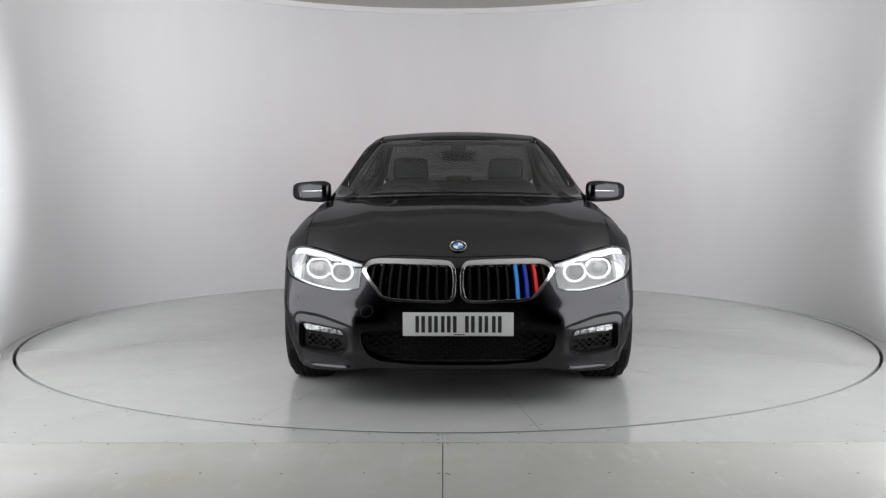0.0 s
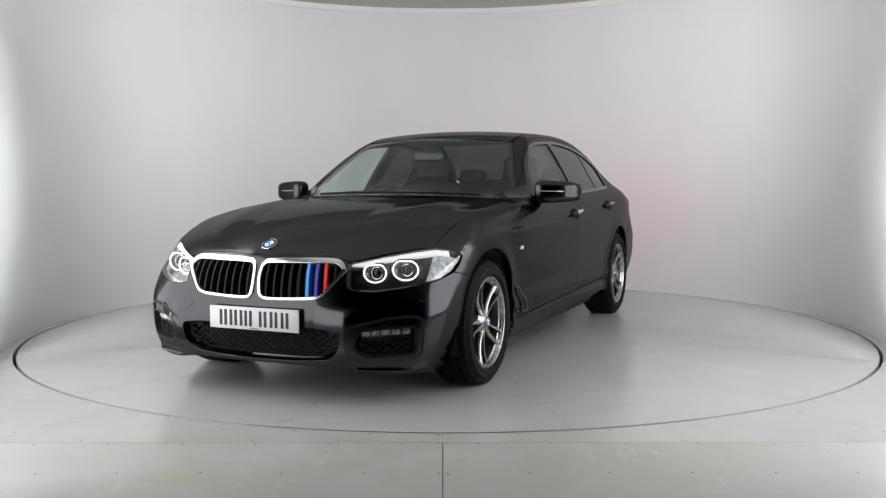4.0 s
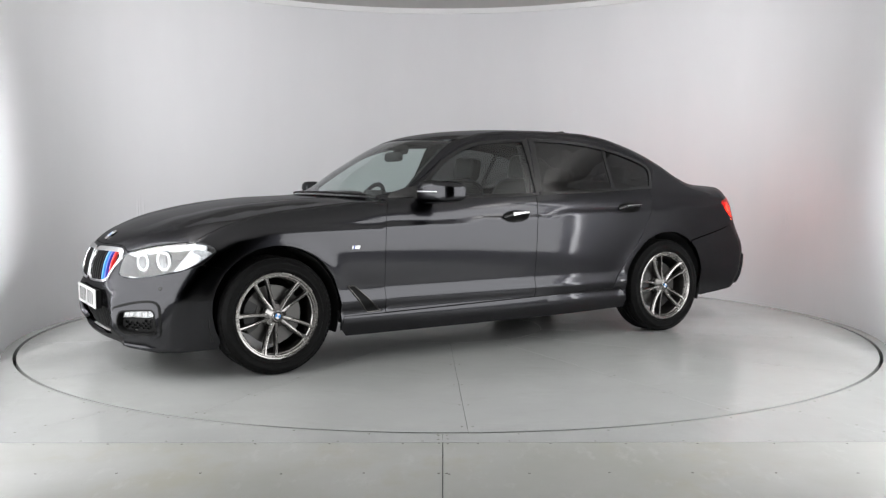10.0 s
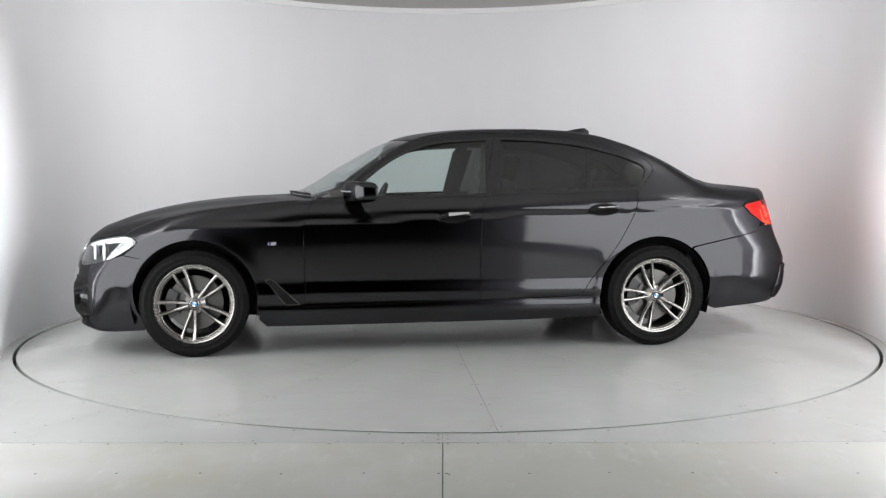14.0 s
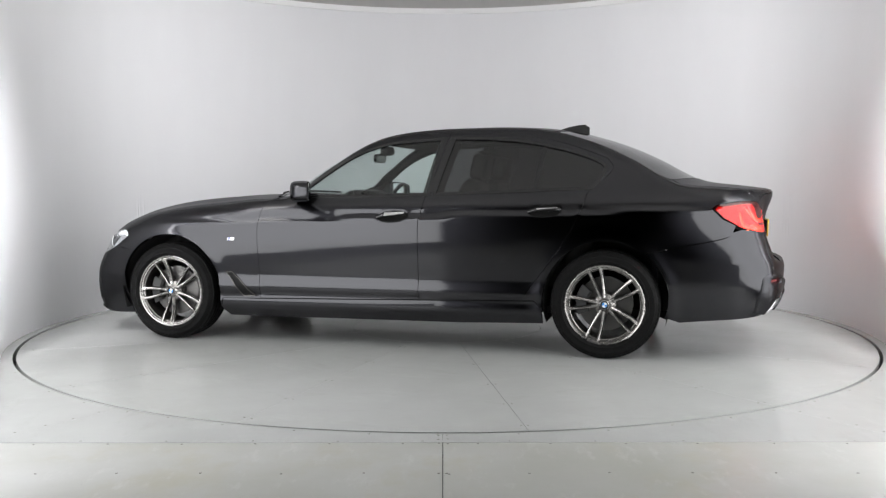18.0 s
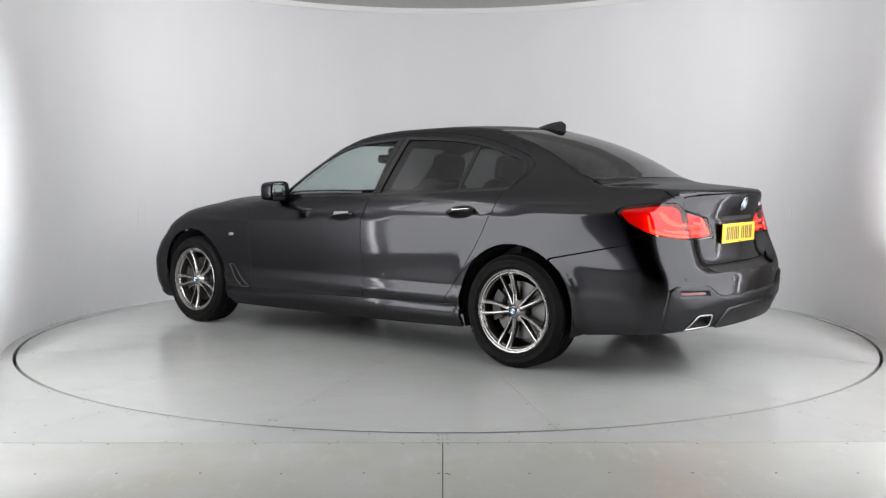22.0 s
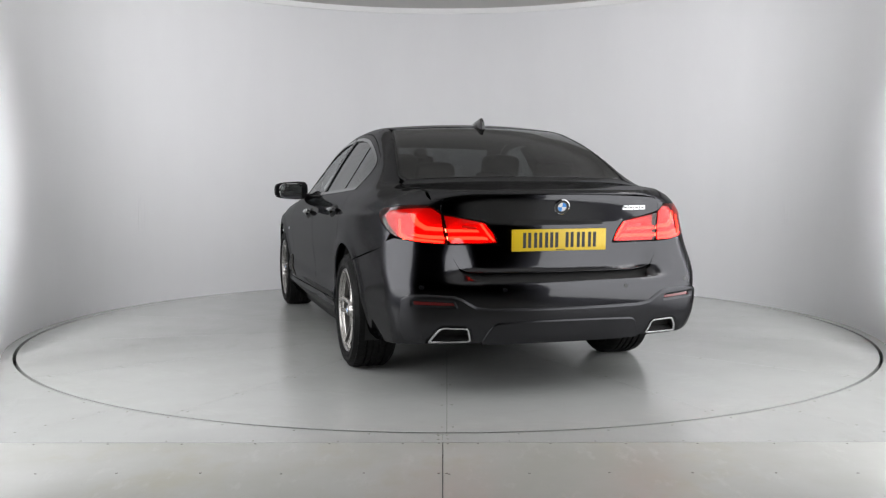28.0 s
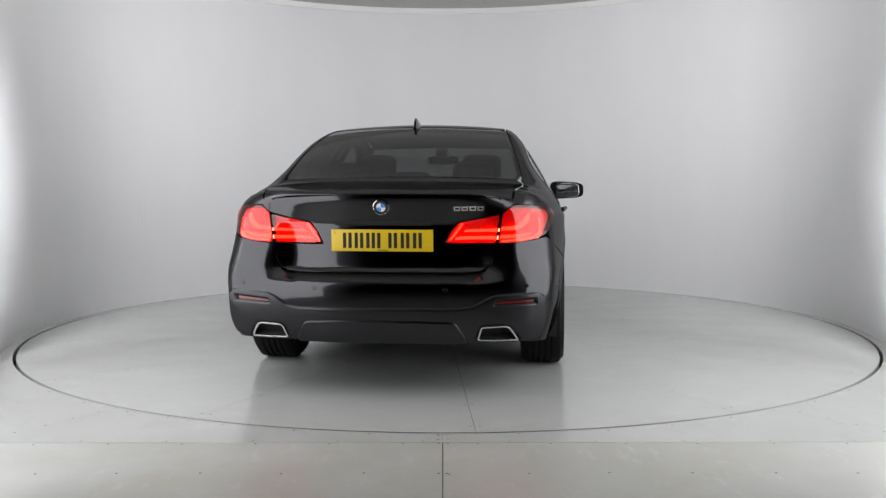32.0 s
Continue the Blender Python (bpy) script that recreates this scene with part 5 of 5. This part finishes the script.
c = [(u + 0.026 * math.cos(a), v + 0.028 * math.sin(a)) for a in np.linspace(0, 2 * math.pi, 28, endpoint=False)]
panel("tow_eye_cover", skin(from_nose, c, [inset(c, 0.0022)], s=0.02, off=0.0008, lip=0.002, gap=0), M_INK)

# ---- tail lamps: outer half on the body, inner half on the boot lid ----
T_OUT = [ty(0.605, 0.925), ty(0.655, 0.963), ty(0.72, 0.966), ty(0.80, 0.963, -2.30), ty(0.845, 0.948, -2.15), ty(0.853, 0.920, -2.112), ty(0.845, 0.865, -2.168), ty(0.815, 0.81, -2.27), ty(0.775, 0.793), ty(0.70, 0.778), ty(0.578, 0.772)]
BARS_OUT = [[(0.60, 0.815), (0.70, 0.82), (0.755, 0.83), (0.755, 0.818), (0.70, 0.806), (0.59, 0.80)],
            [(0.602, 0.855), (0.68, 0.862), (0.715, 0.885), (0.735, 0.925), (0.752, 0.925), (0.735, 0.872), (0.69, 0.845), (0.60, 0.84)],
            [(0.60, 0.79), (0.76, 0.806), (0.80, 0.83), (0.815, 0.90), (0.825, 0.90), (0.815, 0.82), (0.77, 0.798), (0.60, 0.782)]]
BARS_IN = [[(0.585, 0.81), (0.40, 0.805), (0.375, 0.80), (0.37, 0.788), (0.40, 0.79), (0.583, 0.795)], [(0.59, 0.848), (0.42, 0.838), (0.415, 0.828), (0.59, 0.834)], [(0.40, 0.868), (0.35, 0.80), (0.338, 0.785), (0.345, 0.785), (0.365, 0.805), (0.41, 0.866)]]
for k in (1, -1):
    for outline, bars, name in ((T_OUT, BARS_OUT, "tail_lamp"), (T_IN, BARS_IN, "boot_lamp")):
        o = [(k * u, v) for u, v in outline]
        o = rounded(o, 0.008, 2)
        lamp = panel(name, skin(from_tail, o, s=0.025, off=-0.03, lip=0, gap=0.002), M_RED_DIM, label="lit red tail lamp with bright light guides")
        panel("lamp_back", skin(from_tail, inset(o, -0.004), s=0.04, off=-0.036, lip=0, gap=0), M_INNER, lamp)
        panel("lens", skin(from_tail, o, s=0.02, off=0.003, lip=0.006, gap=0.0022, soft=0.003), M_RED_LENS, lamp)
        panel("lamp_wall", skin(from_tail, o, [inset(o, 0.003)], s=0.02, off=-0.004, lip=0.034, gap=0.001), M_INNER, lamp)
        for b in bars:
            guide = [ty(k * y, z, None if y < 0.77 else -2.30) for y, z in b]
            panel("light_guide", skin(from_tail, guide, s=0.015, off=-0.010, lip=0.008, gap=0), M_RED_GLOW, lamp)
    panel("bumper_reflector", skin(from_tail, rounded([ty(k * y, z) for y, z in REFL], 0.01), s=0.02, off=-0.004, lip=0.006, gap=0.001), M_RED_PLAIN, label="dark red bumper reflector")
    ex = rounded([ty(k * y, z) for y, z in EXH], 0.02)
    pipe = panel("exhaust_tip", skin(from_tail, inset(ex, 0.003), [inset(ex, 0.0095)], s=0.012, off=0.014, lip=0.008, gap=0), M_CHROME, label="chrome trapezoid exhaust tip")
    # black ring stands in for the shaded gap round the tip
    panel("pipe_gap_shade", skin(from_tail, inset(ex, -0.012), [inset(ex, 0.004)], s=0.015, off=0.003, lip=0.02, gap=0), M_INNER, pipe)
    panel("pipe_sleeve", skin(from_tail, inset(ex, 0.004), [inset(ex, 0.0085)], s=0.012, off=0.005, lip=0.05, gap=0), M_INNER, pipe)
    panel("pipe_inside", skin(from_tail, inset(ex, 0.006), s=0.03, off=-0.035, lip=0, gap=0), M_INNER, pipe)


# satin lower insert of the rear bumper, and the strip over the rear plate
INSERT = [(0.0, 0.452), (0.40, 0.452), (0.47, 0.462), (0.54, 0.503), (0.575, 0.516), (0.70, 0.524), (0.79, 0.524), (0.815, 0.505), (0.815, 0.36), (0.79, 0.30), (0.70, 0.281), (0.45, 0.283), (0.3, 0.281), (0.0, 0.279)]
left = [ty(y, z) for y, z in INSERT]
insert = left[1:-1] + [(-u, v) for u, v in left[::-1]][1:-1]
cuts = []
for k in (1, -1):
    cuts += [inset(rounded([ty(k * y, z) for y, z in EXH], 0.02), -0.009), inset(rounded([ty(k * y, z) for y, z in REFL], 0.01), -0.002)]
panel("bumper_insert", skin(from_tail, insert, cuts, s=0.02, off=0.014, lip=0.03, gap=0.006, soft=0.013), M_SATIN, label="satin dark grey lower bumper insert")
panel("diffuser", skin(from_tail, rounded([ty(y, z) for y, z in ((0.43, 0.286), (0.375, 0.385), (0.2, 0.392), (0.0, 0.394), (-0.2, 0.392), (-0.375, 0.385), (-0.43, 0.286))], 0.02), s=0.02, off=0.024, lip=0.012, gap=0, soft=0.006), M_SATIN, label="satin grey diffuser between the exhausts")
panel("plate_lamp_strip", skin(from_tail, rounded([ty(y, z) for y, z in ((0.25, 0.862), (-0.25, 0.862), (-0.24, 0.884), (0.24, 0.884))], 0.006), s=0.02, off=0.0015, lip=0.003, gap=0), M_INNER)
for k in (1, -1):
    panel("reversing_light", skin(from_tail, [ty(k * 0.50, 0.862), ty(k * 0.425, 0.852), ty(k * 0.425, 0.842), ty(k * 0.50, 0.850)], s=0.02, off=-0.006, lip=0.004, gap=0), M_WHITE)


# ---- door mirrors ----
def mirror_shell():
    bm = blob(0.074, 0.134, 0.076, 4.0, 32, 18)
    for v in bm.verts:
        if v.co.x < -0.045:
            v.co.x = -0.045 + (v.co.x + 0.045) * 0.15
        v.co.x -= 0.05 * (v.co.y / 0.136) + 0.02 * (v.co.y / 0.136) ** 2
        v.co.z *= 1 - 0.22 * (v.co.y / 0.136 + 1) / 2
    return bm


def mirror_glass():
    return blob(0.004, 0.112, 0.060, 4, 24, 8)


def mirror_arm():
    return tube(smooth_line([(0.53, 0.83, 0.975), (0.51, 0.875, 0.978), (0.49, 0.93, 0.99)], 5), 0.018, 10)


shells = both_sides("door_mirror", mirror_shell, M_PAINT, label="dark door mirror with an indicator strip", at=(0.475, 0.980, 1.022))
both_sides("mirror_glass", mirror_glass, M_MIRROR, shells, "silvered mirror glass", at=(0.420, 0.976, 1.020), turn=(0, 0, 23))
both_sides("mirror_arm", mirror_arm, M_BLACK, shells)


def indicator():
    return tube(smooth_line([(0.579, 0.895, 1.027), (0.566, 0.94, 1.026), (0.543, 1.0, 1.025), (0.508, 1.05, 1.024), (0.455, 1.098, 1.023)], 5), 0.0035, 6)


both_sides("indicator_strip", indicator, M_REFLECTOR, shells, "slim clear indicator strip")

# ---- roof fin ----
bm = bmesh.new()
rows = []
for i in range(9):
    t = i / 8
    x = -1.05 - 0.245 * t
    h = 0.074 * min(1, t / 0.86) ** 0.85 * (1 if t < 0.87 else 1 - (t - 0.87) * 1.5)
    w = 0.030 * math.sin(math.pi * (0.18 + 0.72 * t)) + 0.004
    zb = 1.436 - 0.12 * t * t * 0.25
    rows.append([bm.verts.new(p) for p in ((x, -w, zb), (x, -w * 0.55, zb + h * 0.35), (x, -0.006, zb + h * 0.92), (x, 0, zb + h), (x, 0.006, zb + h * 0.92), (x, w * 0.55, zb + h * 0.35), (x, w, zb))])
for a, b in zip(rows, rows[1:]):
    for k in range(6):
        bm.faces.new((a[k], a[k + 1], b[k + 1], b[k]))
bm.faces.new(rows[0]), bm.faces.new(rows[-1][::-1])
placed("roof_fin", bm, M_BLACK, label="shark-fin aerial")

# ---- wipers ----
for y0, y1 in ((-0.55, 0.05), (-0.05, 0.58)):
    P, N = from_top(np.array([(cowl(y) - 0.045, y) for y in np.linspace(y0, y1, 9)]))
    placed("wiper", tube([tuple(p + n * 0.008) for p, n in zip(P, N)], 0.007, 6), M_PLASTIC)

# ---- cabin ----
def cushion(sx, sy, sz, power=4.5):
    return blob(sx, sy, sz, power, 24, 14)


for y in (-0.37, 0.37):
    seat = placed("front_seat", cushion(0.27, 0.25, 0.10), M_LEATHER, label="black leather front seat", at=(-0.14, y, 0.48), turn=(0, -8, 0))
    for nm, dims, at, turn in (("backrest", (0.075, 0.25, 0.32), (-0.47, y, 0.80), (0, -20, 0)), ("headrest", (0.055, 0.135, 0.09), (-0.60, y, 1.185), (0, -12, 0)), ("bolster", (0.08, 0.05, 0.22), (-0.40, y + 0.22, 0.78), (0, -20, 0)), ("bolster", (0.08, 0.05, 0.22), (-0.40, y - 0.22, 0.78), (0, -20, 0))):
        ob = placed(nm, cushion(*dims), M_LEATHER)
        ob.matrix_basis = Matrix.Translation(SHIFT) @ pose(*at, *turn)
    for d in (-0.05, 0.05):
        placed("headrest_post", tube([(-0.585, y + d, 1.06), (-0.60, y + d, 1.16)], 0.006, 8), M_CHROME)
placed("rear_bench", cushion(0.28, 0.66, 0.11, 6), M_LEATHER, at=(-0.98, 0, 0.48))
placed("rear_backrest", cushion(0.09, 0.66, 0.32, 6), M_LEATHER, at=(-1.36, 0, 0.78), turn=(0, -24, 0))
for y in (-0.38, 0.0, 0.38):
    placed("rear_headrest", cushion(0.05, 0.12, 0.075 if y else 0.05), M_LEATHER, at=(-1.50, y, 1.125 if y else 1.09), turn=(0, -15, 0))
placed("boot_partition", box(-1.80, -1.76, -0.76, 0.76, 0.3, 1.0), M_LINING)
placed("parcel_shelf", box(-1.96, -1.45, -0.62, 0.62, 0.98, 1.03, bevel=0.01), M_LINING)
placed("dashboard", cushion(0.27, 0.72, 0.16, 5), M_PLASTIC, at=(0.60, 0, 0.83), label="black dashboard")
placed("instrument_hood", cushion(0.13, 0.20, 0.05, 4), M_PLASTIC, at=(0.50, -0.37, 0.975))
placed("display", box(-0.006, 0.006, -0.13, 0.13, -0.045, 0.045, bevel=0.004), M_BLACK, at=(0.43, 0.0, 0.985), turn=(0, -8, 0))
ring = [(0.0, 0.185 * math.cos(a), 0.185 * math.sin(a)) for a in np.linspace(0, 2 * math.pi, 40, endpoint=False)]
sw = placed("steering_wheel", tube(ring, 0.016, 10, True), M_LEATHER, at=(0.27, -0.37, 0.90), turn=(0, -24, 0), label="black leather steering wheel")
part("wheel_boss", cushion(0.03, 0.08, 0.06), M_LEATHER, sw)
for a in (0, 180, 270):
    part("wheel_spoke", tube([(0, 0, 0), (0, 0.18 * math.cos(radians(a)), 0.18 * math.sin(radians(a)))], 0.016, 8), M_PLASTIC, sw)
placed("inside_mirror", cushion(0.014, 0.125, 0.034, 4), M_BLACK, at=(0.26, 0.0, 1.262), turn=(0, -6, 0))
placed("mirror_foot", cushion(0.05, 0.05, 0.035, 3), M_PLASTIC, at=(0.20, 0.0, 1.315))
placed("cabin_floor", box(-1.5, 0.9, -0.78, 0.78, 0.26, 0.30), M_LINING)


# ---- what moves: table and car turn together ----
TURN = [(0, 0.95), (0.25, 2.0), (0.5, 3.3), (3, 17.9), (6, 35.29), (9, 52.76), (13, 75.99), (16, 93.3), (19, 110.65), (23, 133.75), (25.5, 148.45), (28, 163.25), (30, 174.7), (32, 186.51)]


def motions():
    rows = [(t, pose(AX, AY, 0, 0, 0, 270 - a)) for t, a in TURN]
    walk(car, rows)
    walk(table, rows)


motions()
